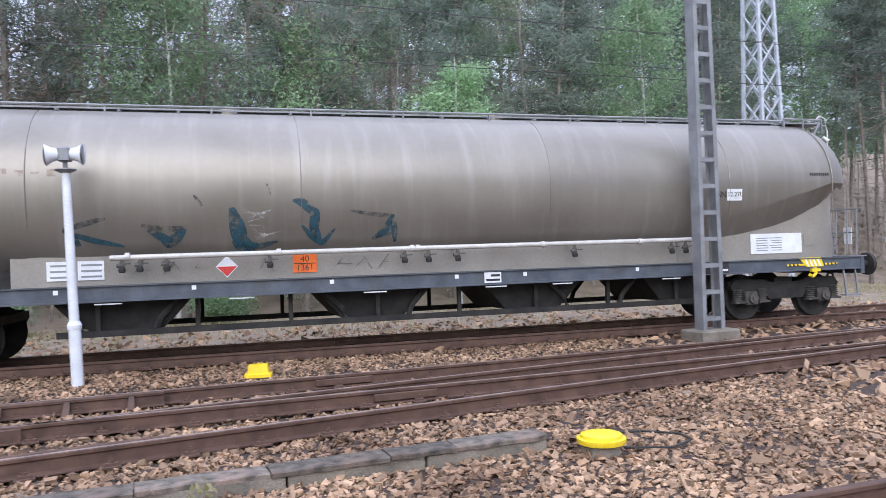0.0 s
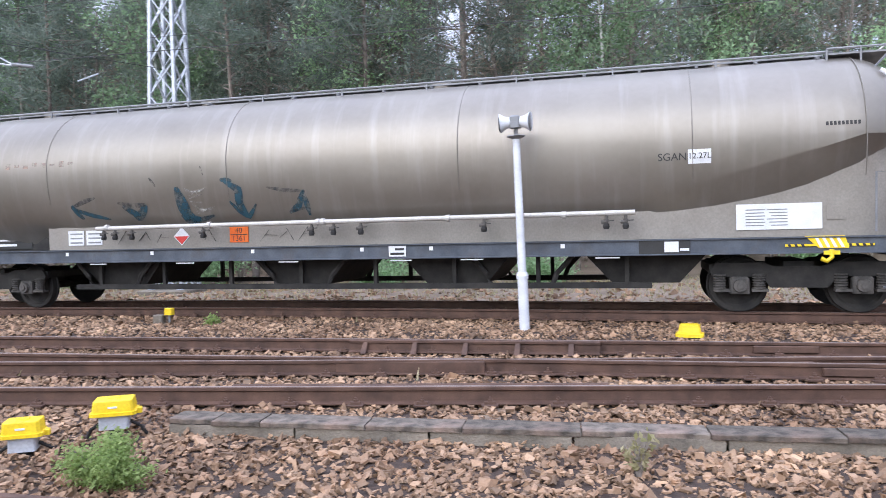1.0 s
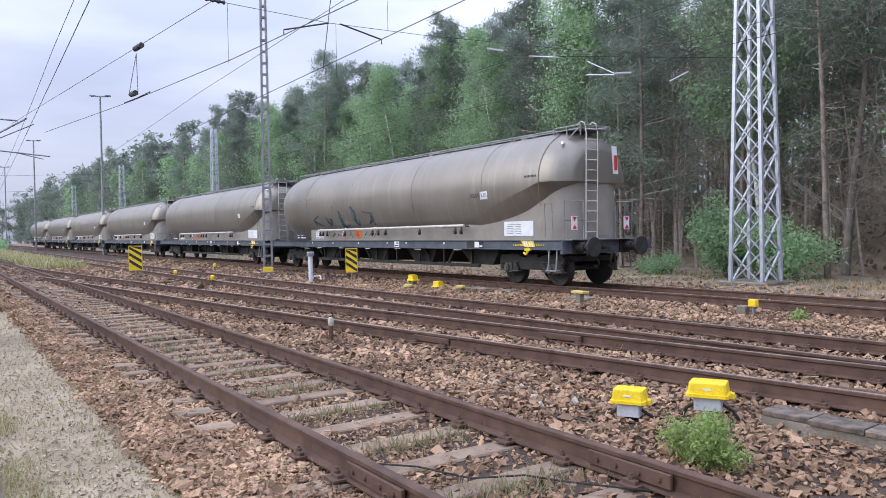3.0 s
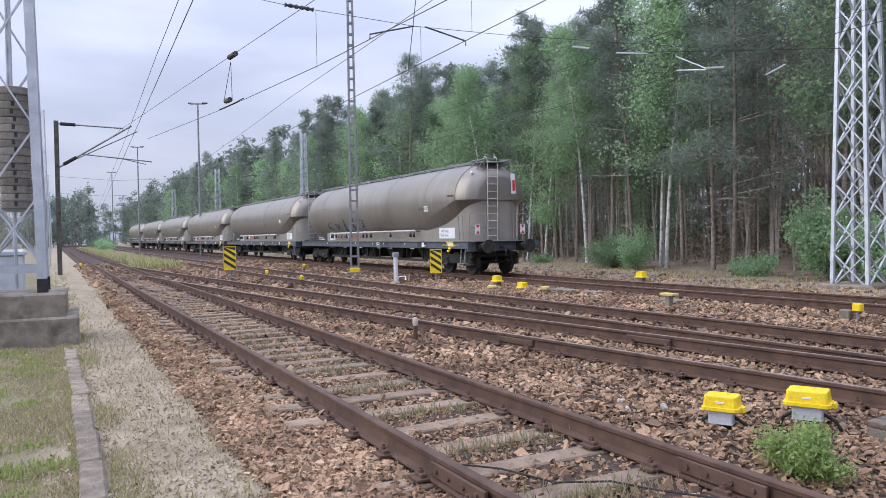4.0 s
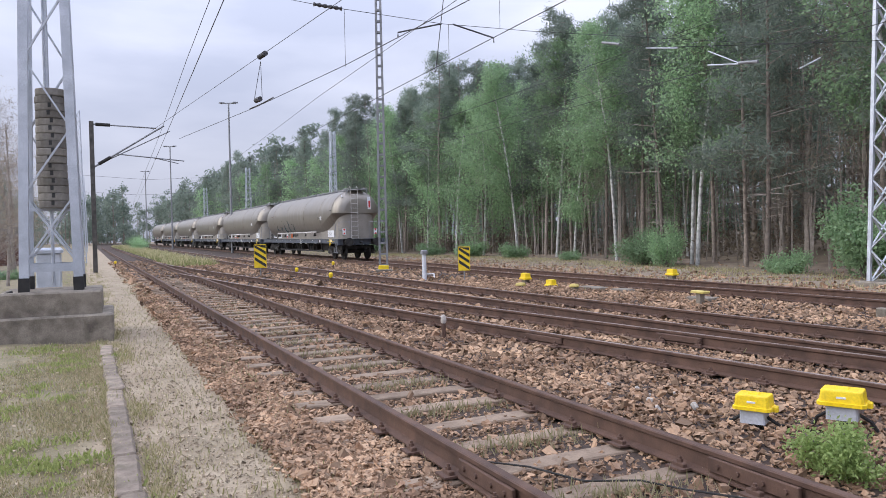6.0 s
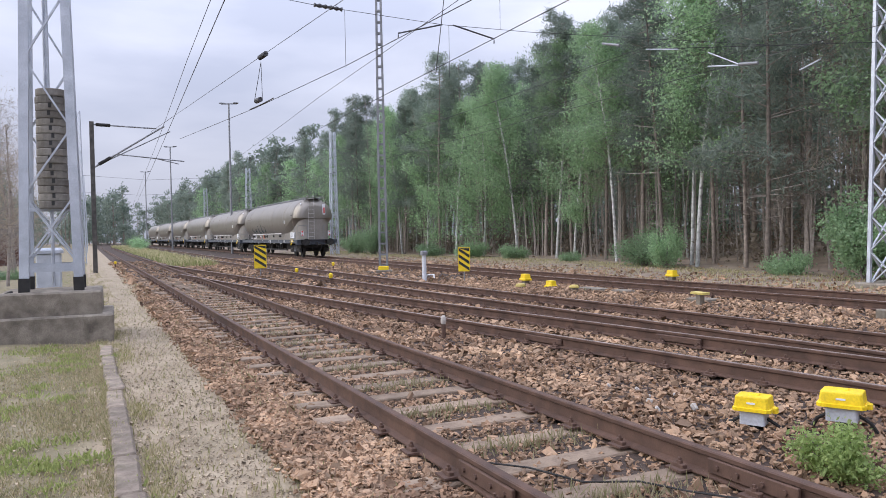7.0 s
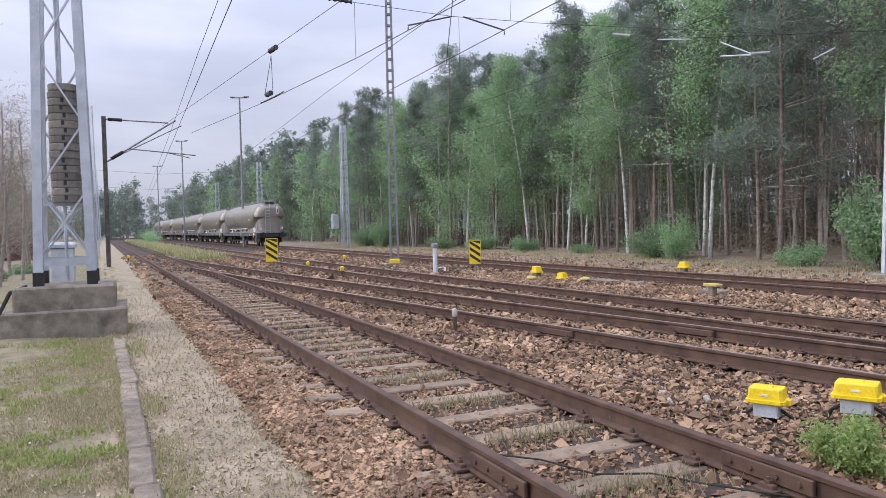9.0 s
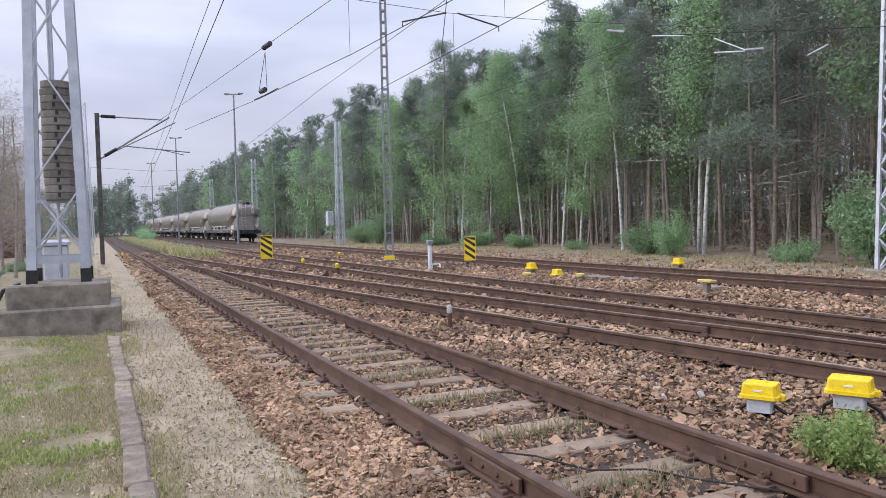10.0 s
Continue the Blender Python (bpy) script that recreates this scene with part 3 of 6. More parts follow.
def strip(name, mat, xs, low, high, lift, label, rows=6, bump=0.02, category="ground"):
    """A band laid on the ground between the lines low(x) and high(x)."""
    verts, faces = [], []
    for x in xs:
        for j in range(rows + 1):
            y = low(x) + (high(x) - low(x)) * j / rows
            edge = 0.0 if 0 < j < rows else -0.05
            verts.append((x, y, ground_height(x, y) + lift + edge + noise.noise((x * 1.3, y * 1.3, 3.0)) * bump))
    n = rows + 1
    for i in range(len(xs) - 1):
        for j in range(rows):
            a = i * n + j
            faces.append((a, a + n, a + n + 1, a + 1))
    s = Shape().add(verts, faces)
    ob = new(name, s.mesh(name, mat, smooth=True, flip=False))
    for p in ob.data.polygons:
        if p.normal.z < 0:
            ob.data.flip_normals()
            break
    return tagged(ob, label, category, kind="structure")


def uneven(fn, amp, freq, seed):
    return lambda x: fn(x) + noise.noise((x * freq, seed, 0.0)) * amp + noise.noise((x * freq * 4, seed, 5.0)) * amp * 0.4


XS = [-300, -220, -160, -120, -95] + [-80 + i * 2.0 for i in range(20)] + [-40 + i * 0.6 for i in range(110)] + [28, 36, 50, 80, 140, 220]
sheet("ground", -420, 420, -320, 420, 20, M_EARTH, lambda x, y: -0.55 if y < 30 else -0.3, "flat sandy ground with moss and dry needles")
strip("forest_floor", M_EARTH, XS, lambda x: track_d(x) + 3.2, lambda x: track_d(x) + 60, 0.0, "brown forest floor with thin grass", 24, 0.12)
strip("shaded_ballast_bed", M_BED_SHADED, XS, uneven(lambda x: track_a(x) - 1.75, 0.25, 0.5, 1.0), uneven(lambda x: track_d(x) + 4.2, 0.5, 0.3, 2.0), 0.0, "red-brown crushed stone ballast bed, darkened for the shade between stones", 40, 0.02)
strip("path", M_PATH, XS, lambda x: track_a(x) - 3.25, lambda x: track_a(x) - 1.35, 0.02, "sandy gravel path beside the track", 8, 0.02, "path")
strip("turf", M_TURF, XS, lambda x: track_a(x) - 40, lambda x: track_a(x) - 3.1, 0.04, "dry patchy turf", 30, 0.06, "grass")

TRACK_A = track("rusty siding track on weathered sleepers", track_a, -150, 60, -34, 7.2, 0)
TRACK_B = track("rusty turnout track with fastenings", track_b, -58, 60, -34, 13, 1, left=(-33, 60), right=(-56, 60), sunk=0.035)
TRACK_C = track("rusty through track in the ballast", track_c, -150, 60, -30, 13, 1, sunk=0.035)
TRACK_D = track("dark track in use below the train", track_d, -260, 120, -34, 20, 1, sunk=0.035, lift=rise)
M_PANEL = material("dusty_panel_paint", (0.235, 0.215, 0.185), (0.31, 0.285, 0.25), 0.6, scale=1.2, fine=30, bump=0.04, stain=(0.22, 0.19, 0.165), stain_scale=1.1, stain_amount=0.5)
M_PIPE = material("pale_pipe_steel", (0.48, 0.46, 0.43), (0.60, 0.58, 0.55), 0.5, 0.1, scale=4, fine=40, bump=0.03)
M_WEIGHT = material("stained_weight_concrete", (0.16, 0.145, 0.125), (0.27, 0.25, 0.22), 0.92, scale=5, fine=50, bump=0.4, vary=0.25, stain=(0.07, 0.06, 0.05), stain_scale=3)
M_SHED = material("red_brown_boards", (0.07, 0.03, 0.025), (0.11, 0.05, 0.04), 0.85, scale=4, fine=40, bump=0.3)
M_KERB = material("mossy_kerb_stone", (0.16, 0.125, 0.095), (0.33, 0.27, 0.215), 0.95, scale=6, fine=60, bump=0.9, vary=0.25, stain=(0.11, 0.095, 0.055), stain_scale=5, stain_amount=0.7)
M_SLAB = material("dark_wet_slab", (0.055, 0.046, 0.038), (0.19, 0.16, 0.13), 0.95, scale=9, fine=45, bump=1.0, vary=0.3, stain=(0.24, 0.165, 0.13), stain_scale=2.2, stain_amount=0.7)
M_PALE = material("pale_stone", (0.42, 0.38, 0.34), (0.55, 0.51, 0.47), 0.9, scale=12, fine=60, bump=0.4)
M_WIRE = material("dark_wire", (0.05, 0.05, 0.055), (0.09, 0.09, 0.095), 0.6, 0.3, scale=4, fine=20, bump=0)

wagon_meshes()
TRAIN = [wagon(k == 0) for k in range(6)]

# ---------------------------------------------------------------- marks on the wagons


def on_tank(a, w, lift=0.006):
    """A point on the tank's skin: a along it, w degrees above its widest line."""
    y, z = round_side(radians(w))
    return (a, y * (1 + lift / TANK_R), TANK_Z + z * (1 + lift / TANK_R))


def skin_patch(a0, a1, w0, w1, lift=0.006, n=6):
    s = Shape()
    verts, faces = [], []
    for i in range(n + 1):
        w = w0 + (w1 - w0) * i / n
        verts += [on_tank(a0, w, lift), on_tank(a1, w, lift)]
    for i in range(n):
        faces.append((2 * i, 2 * i + 1, 2 * i + 3, 2 * i + 2))
    return s.add(verts, faces)


def stroke(points, width):
    """A sprayed stroke on the tank's skin, tapered at both ends."""
    s = Shape()
    verts, faces = [], []
    dense = []
    for (a0, w0), (a1, w1) in zip(points, points[1:]):
        for i in range(5):
            dense.append((a0 + (a1 - a0) * i / 5, w0 + (w1 - w0) * i / 5))
    dense.append(points[-1])
    m = len(dense)
    for i, (a, w) in enumerate(dense):
        b, c = dense[min(i + 1, m - 1)], dense[max(i - 1, 0)]
        da, dw = b[0] - c[0], (b[1] - c[1]) * radians(1) * TANK_R
        d = math.hypot(da, dw) or 1.0
        k = width * (0.25 + 0.75 * math.sin(math.pi * (i + 0.5) / m)) / 2
        na, nw = -dw / d * k, da / d * k / (radians(1) * TANK_R)
        verts += [on_tank(a + na, w + nw, 0.007), on_tank(a - na, w - nw, 0.007)]
    for i in range(m - 1):
        faces.append((2 * i, 2 * i + 1, 2 * i + 3, 2 * i + 2))
    return s.add(verts, faces)


def lettering(text, size, mat, parent, m, label=""):
    cu = bpy.data.curves.new("lettering", "FONT")
    cu.body, cu.size, cu.align_x, cu.align_y = text, size, "CENTER", "CENTER"
    cu.materials.append(mat)
    ob = new("lettering", cu)
    ob.parent, ob.matrix_basis = parent, m
    return tagged(ob, label)


M_TEAL = material("teal_spray_paint", (0.012, 0.05, 0.075), (0.03, 0.09, 0.12), 0.6, scale=9, fine=60, bump=0)
M_SPRAY_DARK = material("dark_spray_paint", (0.03, 0.035, 0.04), (0.07, 0.075, 0.08), 0.6, scale=9, fine=60, bump=0)
M_SPRAY_LIGHT = material("pale_scratches", (0.42, 0.41, 0.38), (0.5, 0.49, 0.46), 0.6, scale=9, fine=60, bump=0)
M_FADED = material("faded_red_lettering", (0.36, 0.22, 0.17), (0.42, 0.29, 0.24), 0.6, scale=6, fine=40, bump=0)
M_ORANGE = material("orange_plate", (0.75, 0.13, 0.015), (0.85, 0.18, 0.02), 0.5, scale=5, fine=60, bump=0)
M_RED = material("red_enamel", (0.55, 0.03, 0.025), (0.65, 0.05, 0.04), 0.5, scale=5, fine=60, bump=0)
M_SIGNWHITE = material("white_sign", (0.70, 0.71, 0.73), (0.80, 0.81, 0.83), 0.5, scale=5, fine=60, bump=0)
M_INK = material("black_marking", (0.02, 0.02, 0.02), (0.035, 0.035, 0.035), 0.6, scale=5, fine=60, bump=0)


def worn_paint(mat, scale, low, high):
    """Breaks the paint up where it has worn or misted."""
    n, l = mat.node_tree.nodes, mat.node_tree.links
    tc, nz, r = n.new("ShaderNodeTexCoord"), n.new("ShaderNodeTexNoise"), n.new("ShaderNodeMapRange")
    nz.inputs["Scale"].default_value, nz.inputs["Detail"].default_value, nz.inputs["Roughness"].default_value = scale, 8, 0.7
    r.inputs["From Min"].default_value, r.inputs["From Max"].default_value = low, high
    l.new(tc.outputs["Object"], nz.inputs["Vector"])
    l.new(nz.outputs["Fac"], r.inputs["Value"])
    l.new(r.outputs["Result"], n["Principled BSDF"].inputs["Alpha"])


worn_paint(M_TEAL, 6.0, 0.36, 0.56)
worn_paint(M_SPRAY_DARK, 7.0, 0.40, 0.68)
worn_paint(M_SPRAY_LIGHT, 9.0, 0.40, 0.62)
worn_paint(M_FADED, 9.0, 0.40, 0.72)


def plate(x0, z0, x1, z1, y, thick=0.012):
    return Shape().box(x0, y, z0, x1, y + thick, z1)


def wagon_plates(root, tail):
    part("inspection_plate", skin_patch(4.27, 4.62, -15.5, -6.5, 0.008), M_SIGNWHITE, root, "white inspection plate")
    board = part("paper_board", plate(2.62, 1.36, 3.88, 1.77, 1.155), M_SIGNWHITE, root, "white paper board")
    for i in range(6):
        part("text_bar", plate(3.72 - (i % 2) * 0.02 - 0.25, 1.42 + i * 0.05, 3.74, 1.435 + i * 0.05, 1.168, 0.003), M_MAST, board)
        part("text_bar", plate(3.12, 1.42 + i * 0.05, 3.36 + (i % 3) * 0.03, 1.435 + i * 0.05, 1.168, 0.003), M_MAST, board)
    part("hatch_frame", plate(2.28, 1.50, 2.56, 1.72, 1.152, 0.01), M_PANEL, root)
    block = part("lashing_panel", profile_plate([(2.30, 1.06), (2.72, 1.06), (2.92, 1.25), (2.36, 1.25)], 1.385, 1.40), M_YELLOW, root, "yellow and black striped lashing panel")
    for i in range(4):
        x = 2.36 + i * 0.10
        part("stripe", profile_plate([(x, 1.07), (x + 0.045, 1.07), (x + 0.13, 1.24), (x + 0.085, 1.24)], 1.40, 1.404), M_SIGNWHITE, block)
    bar_ = part("striped_bar", Shape().box(1.95, 1.385, 1.09, 3.2, 1.397, 1.125), M_YELLOW, root, "thin yellow and black striped bar")
    for i in range(13):
        x = 1.97 + i * 0.095
        if x < 2.26 or x > 2.90:
            part("stripe", profile_plate([(x, 1.09), (x + 0.04, 1.09), (x + 0.055, 1.125), (x + 0.015, 1.125)], 1.397, 1.400), M_INK, bar_)
    hook = Shape().tube([(2.55, 1.43, 1.04), (2.55, 1.44, 0.92), (2.62, 1.44, 0.86), (2.70, 1.44, 0.90)], 0.035, 8)
    hook.box(2.44, 1.40, 0.96, 2.66, 1.46, 1.02)
    part("towing_hook", hook, M_YELLOW, root, "yellow towing hook")
    box = part("brake_panel", plate(4.6, 1.0, 5.4, 1.22, 1.385), M_INK, root)
    part("marking", plate(4.78, 1.03, 5.0, 1.2, 1.398, 0.003), M_SIGNWHITE, box)
    part("marking", plate(4.62, 1.05, 4.76, 1.09, 1.398, 0.003), M_SIGNWHITE, box)
    for x in (6.6, 8.9, 10.2, 12.4, 14.6, 16.6):
        part("marking", plate(x, 1.12, x + 0.07, 1.19, 1.385, 0.006), M_SIGNWHITE, root)
        part("marking", plate(x - 0.9, 0.94, x - 0.5, 0.96, 1.385, 0.006), M_SIGNWHITE, root)
    sign = part("data_panel", plate(9.4, 1.02, 9.72, 1.21, 1.385), M_SIGNWHITE, root)
    part("text_bar", plate(9.43, 1.05, 9.69, 1.09, 1.398, 0.003), M_INK, sign)
    part("text_bar", plate(9.43, 1.13, 9.60, 1.17, 1.398, 0.003), M_INK, sign)
    orange = part("hazard_number_plate", plate(12.65, 1.33, 13.05, 1.63, 1.145), M_ORANGE, root, "orange hazard number plate")
    for text, z in (("40", 1.555), ("1361", 1.405)):
        lettering(text, 0.15, M_INK, orange, pose(12.85, 1.160, z, 90, 0, 180), "black numerals")
    part("dividing_line", plate(12.67, 1.473, 13.03, 1.487, 1.158, 0.003), M_INK, orange)
    diamond = part("hazard_diamond", profile_plate([(14.12, 1.29), (14.30, 1.47), (14.12, 1.65), (13.94, 1.47)], 1.145, 1.153), M_SIGNWHITE, root, "white and red hazard diamond")
    part("red_half", profile_plate([(14.12, 1.31), (14.28, 1.47), (13.96, 1.47)], 1.154, 1.157), M_RED, diamond)
    for x, z in ((15.98, 1.33), (16.42, 1.33)):
        grid_ = part("data_panel", plate(x, z, x + 0.38, z + 0.30, 1.145), M_SIGNWHITE, root)
        for j in range(3):
            part("text_bar", plate(x + 0.03, z + 0.04 + j * 0.09, x + 0.33, z + 0.07 + j * 0.09, 1.158, 0.003), M_MAST, grid_)
    panel = part("front_marking_panel", plate(17.9, 1.28, 19.6, 1.95, 0.96), M_INK, root, "black panel with white markings")
    for j in range(5):
        part("text_bar", plate(18.3 + (j % 2) * 0.1, 1.34 + j * 0.11, 18.85, 1.39 + j * 0.11, 0.973, 0.003), M_SIGNWHITE, panel)
        part("text_bar", plate(19.0, 1.34 + j * 0.11, 19.2, 1.40 + j * 0.11, 0.973, 0.003), M_SIGNWHITE, panel)
    for i in range(9):
        part("lettering_bar", skin_patch(2.62 - i * 0.055 - 0.035, 2.62 - i * 0.055, 4.0, 6.5), M_INK, root)
    part("access_lamp", Shape().tube([(1.72, 0.92, 3.82), (1.62, 0.95, 3.74)], [0.03, 0.045], 8), M_SIGNWHITE, root)
    strip_ = Shape().add([(1.30, -0.75, 3.0), (1.30, -0.55, 3.0), (1.32, -0.52, 3.75), (1.32, -0.72, 3.75)], [(0, 1, 2, 3)])
    part("end_board", strip_, M_SIGNWHITE, root, "white board on the tank end")
    part("red_lettering", Shape().box(1.285, -0.70, 3.1, 1.295, -0.60, 3.5), M_RED, root)
    for z in (1.65, 2.0, 2.35):
        part("rib", Shape().box(1.375, -0.45, z, 1.41, 0.45, z + 0.03), M_PANEL, root)
    part("door_frame", Shape().box(1.38, -0.42, 1.35, 1.405, 0.35, 2.75), M_PANEL, root)
    if not tail:
        return
    lettering("SGAN", 0.17, M_INK, root, pose(4.86, TANK_R + 0.002, 2.55, 88, 0, 180), "black stencilled letters")
    lettering("12.27L", 0.13, M_INK, root, pose(4.445, TANK_R + 0.006, 2.555, 88, 0, 180), "black stencilled letters")
    for sy in (0.98, -0.98):
        tb = part("tail_board", Shape().box(1.22, sy - 0.10, 1.50, 1.24, sy + 0.10, 1.86), M_SIGNWHITE, root, "red and white tail board")
        for z0, z1 in ((1.52, 1.64), (1.84, 1.72)):
            part("red_triangle", Shape().loft([[(x, sy - 0.08, z0), (x, sy + 0.08, z0), (x, sy, z1)] for x in (1.212, 1.218)]), M_RED, tb)
    g = [
        ([(16.82, -27), (16.5, -22), (16.21, -19)], 0.10, M_SPRAY_DARK), ([(16.82, -27), (16.4, -34), (15.96, -39)], 0.11, M_TEAL), ([(16.8, -25), (16.6, -38)], 0.13, M_TEAL),
        ([(15.70, -24), (15.35, -27), (15.0, -26)], 0.12, M_SPRAY_DARK), ([(15.60, -27), (15.35, -34), (15.31, -41)], 0.16, M_TEAL), ([(15.05, -27), (15.2, -34), (15.30, -41)], 0.18, M_TEAL),
        ([(14.32, -13), (14.25, -24), (14.2, -35), (13.95, -46)], 0.26, M_TEAL), ([(14.1, -38), (13.9, -42), (13.6, -38)], 0.12, M_TEAL), ([(14.3, -36), (14.05, -48)], 0.20, M_TEAL),
        ([(13.27, -10), (12.98, -17), (13.0, -28), (12.87, -41)], 0.17, M_TEAL), ([(13.2, -26), (13.05, -34), (12.87, -41), (12.65, -29)], 0.11, M_TEAL), ([(13.35, -9), (13.1, -10)], 0.10, M_TEAL),
        ([(12.40, -16), (12.0, -19), (11.62, -20)], 0.08, M_SPRAY_DARK), ([(11.66, -19), (11.62, -30), (11.60, -41)], 0.11, M_TEAL), ([(11.66, -20), (11.8, -32), (12.0, -38)], 0.14, M_TEAL), ([(12.0, -37), (11.62, -33)], 0.07, M_SPRAY_DARK),
        ([(14.9, -5), (14.77, -12)], 0.06, M_SPRAY_DARK), ([(13.76, 2), (13.7, -5)], 0.04, M_SPRAY_DARK),
    ]
    for pts, wd, mat in g:
        part("graffiti_stroke", stroke([(a - 0.3, w - 3) for a, w in pts], wd), mat, root)
    for i in range(11):
        a, w = 13.65 + 0.02 * i, -39 + i * 2.2
        part("scratch", stroke([(a, w), (a - 0.35 - 0.1 * math.sin(i), w + 6 * math.cos(i * 0.9))], 0.018), M_SPRAY_LIGHT, root)
    for i in range(8):
        part("faded_letter", skin_patch(17.9 - i * 0.22, 18.02 - i * 0.22, 4 + (i % 2) * 1.5, 9 - (i % 3)), M_FADED, root)
    for i, (x, dx) in enumerate(((15.6, 0.2), (15.1, 0.15), (14.7, 0.12), (13.6, 0.1), (12.4, 0.2), (12.0, 0.16), (11.6, 0.2))):
        sgn = Shape().bar((x, 1.145, 1.34 + 0.05 * (i % 2)), (x - dx, 1.145, 1.60 - 0.04 * (i % 3)), 0.04, 0.006)
        if i % 2:
            sgn.bar((x - dx, 1.145, 1.58), (x - dx - 0.14, 1.145, 1.36), 0.03, 0.006)
        else:
            sgn.bar((x - dx * 0.5, 1.145, 1.47), (x - dx - 0.16, 1.145, 1.45), 0.03, 0.006)
        part("graffiti_stroke", sgn, M_SPRAY_DARK, root)


for k, (root, sets) in enumerate(TRAIN):
    wagon_plates(root, k == 0)

# ---------------------------------------------------------------- masts


def lattice_mast(name, x, y, z0, height, wide, top, mat, label, category, bays=None, leg=0.09, turn=0.0, group="lattice masts", near=False):
    root = thing(name, pose(x, y, z0, 0, 0, turn), label, category, group)
    bays = bays or int(height / 0.8)
    def corner(i, z):
        h = (wide + (top - wide) * z / height) / 2
        sx, sy = ((-1, -1), (1, -1), (1, 1), (-1, 1))[i]
        return Vector((sx * h, sy * h, z))
    for i in range(4):
        part("leg", Shape().bar(corner(i, 0), corner(i, height), leg), mat, root)
    for side in range(4):
        s = Shape()
        for b in range(bays):
            za, zb = height * b / bays, height * (b + 1) / bays
            for i, j in ((side, (side + 1) % 4), ((side + 1) % 4, side)):
                if near:
                    part("lacing_bar", Shape().bar(corner(i, za), corner(j, zb), leg * 0.55, leg * 0.3), mat, root)
                else:
                    s.bar(corner(i, za), corner(j, zb), leg * 0.55, leg * 0.3)
        if not near:
            tagged(part("lacing", s, mat, root), kind="stuff")
    return root


def ladder_mast(x, y, z0, height, wide, top, label, turn=0.0):
    """Two channels joined by flat rungs, as on a catenary mast."""
    root = thing("catenary_mast", pose(x, y, z0, 0, 0, turn), label, "catenary mast", "flat catenary masts")
    for sx in (-1, 1):
        s = Shape()
        a, b = Vector((sx * wide / 2, 0, 0)), Vector((sx * top / 2, 0, height))
        s.bar(a, b, 0.20, 0.018)
        part("channel", s, M_MAST, root)
        for sy in (-1, 1):
            part("flange", Shape().bar(a + Vector((sx * -0.03, sy * 0.108, 0)), b + Vector((sx * -0.03, sy * 0.108, 0)), 0.016, 0.09), M_MAST, root)
    n = int(height / 0.5)
    for i in range(n):
        z = 0.3 + i * 0.5
        h = (wide + (top - wide) * z / height) / 2
        for sy in (-0.1, 0.1):
            part("rung", Shape().box(-h, sy - 0.006, z - 0.04, h, sy + 0.006, z + 0.04), M_MAST, root)
    part("footing", Shape().box(-wide * 0.9, -0.32, -0.3, wide * 0.9, 0.32, 0.10, 0.03), M_CONC, root, "concrete footing")
    return root


lattice_mast("lattice_mast", -15.38, 22.3, -0.4, 14.5, 1.16, 0.62, M_GALV, "pale galvanised lattice mast on a concrete footing", "lattice mast", 13, 0.11, 4, near=True)
part("footing", Shape().box(-0.9, -0.9, -0.3, 0.9, 0.9, 0.12, 0.04), M_CONC, bpy.data.objects["lattice_mast"], "concrete footing")
m2 = lattice_mast("lattice_mast", -71.8, 19.8, -0.4, 12.2, 0.66, 0.42, M_GALV, "pale galvanised lattice mast with a small cabinet", "lattice mast", 14, 0.10, 4, near=True)
part("switch_cabinet", Shape().box(-0.45, -1.35, 1.9, 0.25, -0.75, 3.3, 0.04), M_GALV, m2)
lattice_mast("lattice_mast", 19.85, 22.7, -0.4, 14.0, 1.16, 0.62, M_GALV, "pale galvanised lattice mast before the wood", "lattice mast", 13, 0.11, 4, near=True)
lattice_mast("lattice_mast", -128, 20.5, -0.4, 13.5, 1.0, 0.6, M_GALV, "distant pale lattice mast", "lattice mast", 14, 0.10, 4)
lattice_mast("lattice_mast", -175, 18.5, -0.4, 13, 1.0, 0.6, M_GALV, "distant pale lattice mast", "lattice mast", 14, 0.10, 4)
for x, y, h in ((-62, -2.6, 11.5), (-84, -3.4, 11.0), (-112, -4.2, 10.5), (-150, -5.4, 10.5)):
    lattice_mast("lattice_mast", x, y, -0.3, h, 0.75, 0.4, M_GALV, "slender pale lattice mast beside the path", "lattice mast", 18, 0.07, 2)
ladder_mast(9.14, 12.0, -0.03, 11.4, 0.50, 0.33, "grey flat ladder-like catenary mast on a concrete footing", 6)
near_mast = ladder_mast(-31.8, 11.0, -0.2, 14.0, 0.40, 0.24, "grey flat ladder-like catenary mast with a yellow foot", 68)
part("yellow_foot", Shape().box(-0.23, -0.17, 0.08, 0.23, 0.17, 0.28, 0.03), M_YELLOW, near_mast, "yellow plastic foot cover")


def lamp_mast(x, y, h, label):
    root = thing("yard_lamp", pose(x, y, -0.2), label, "lamp post", "yard lamps")
    part("pole", Shape().tube([(0, 0, 0), (0, 0, h)], [0.13, 0.08], 10), M_MAST, root)
    part("crossbar", Shape().bar((-0.3, -0.75, h), (0.3, 0.75, h), 0.11), M_MAST, root)
    for s in (-1, 1):
        part("lamp_head", Shape().box(s * 0.3 - 0.15, s * 0.65 - 0.28, h + 0.02, s * 0.3 + 0.15, s * 0.65 + 0.28, h + 0.14, 0.04), M_MAST, root)


lamp_mast(-79, 10.85, 15.5, "tall grey yard lamp post with two heads")
lamp_mast(-119, 7.6, 15.5, "tall grey yard lamp post with two heads")
lamp_mast(-165, 5.6, 15.5, "distant tall yard lamp post")

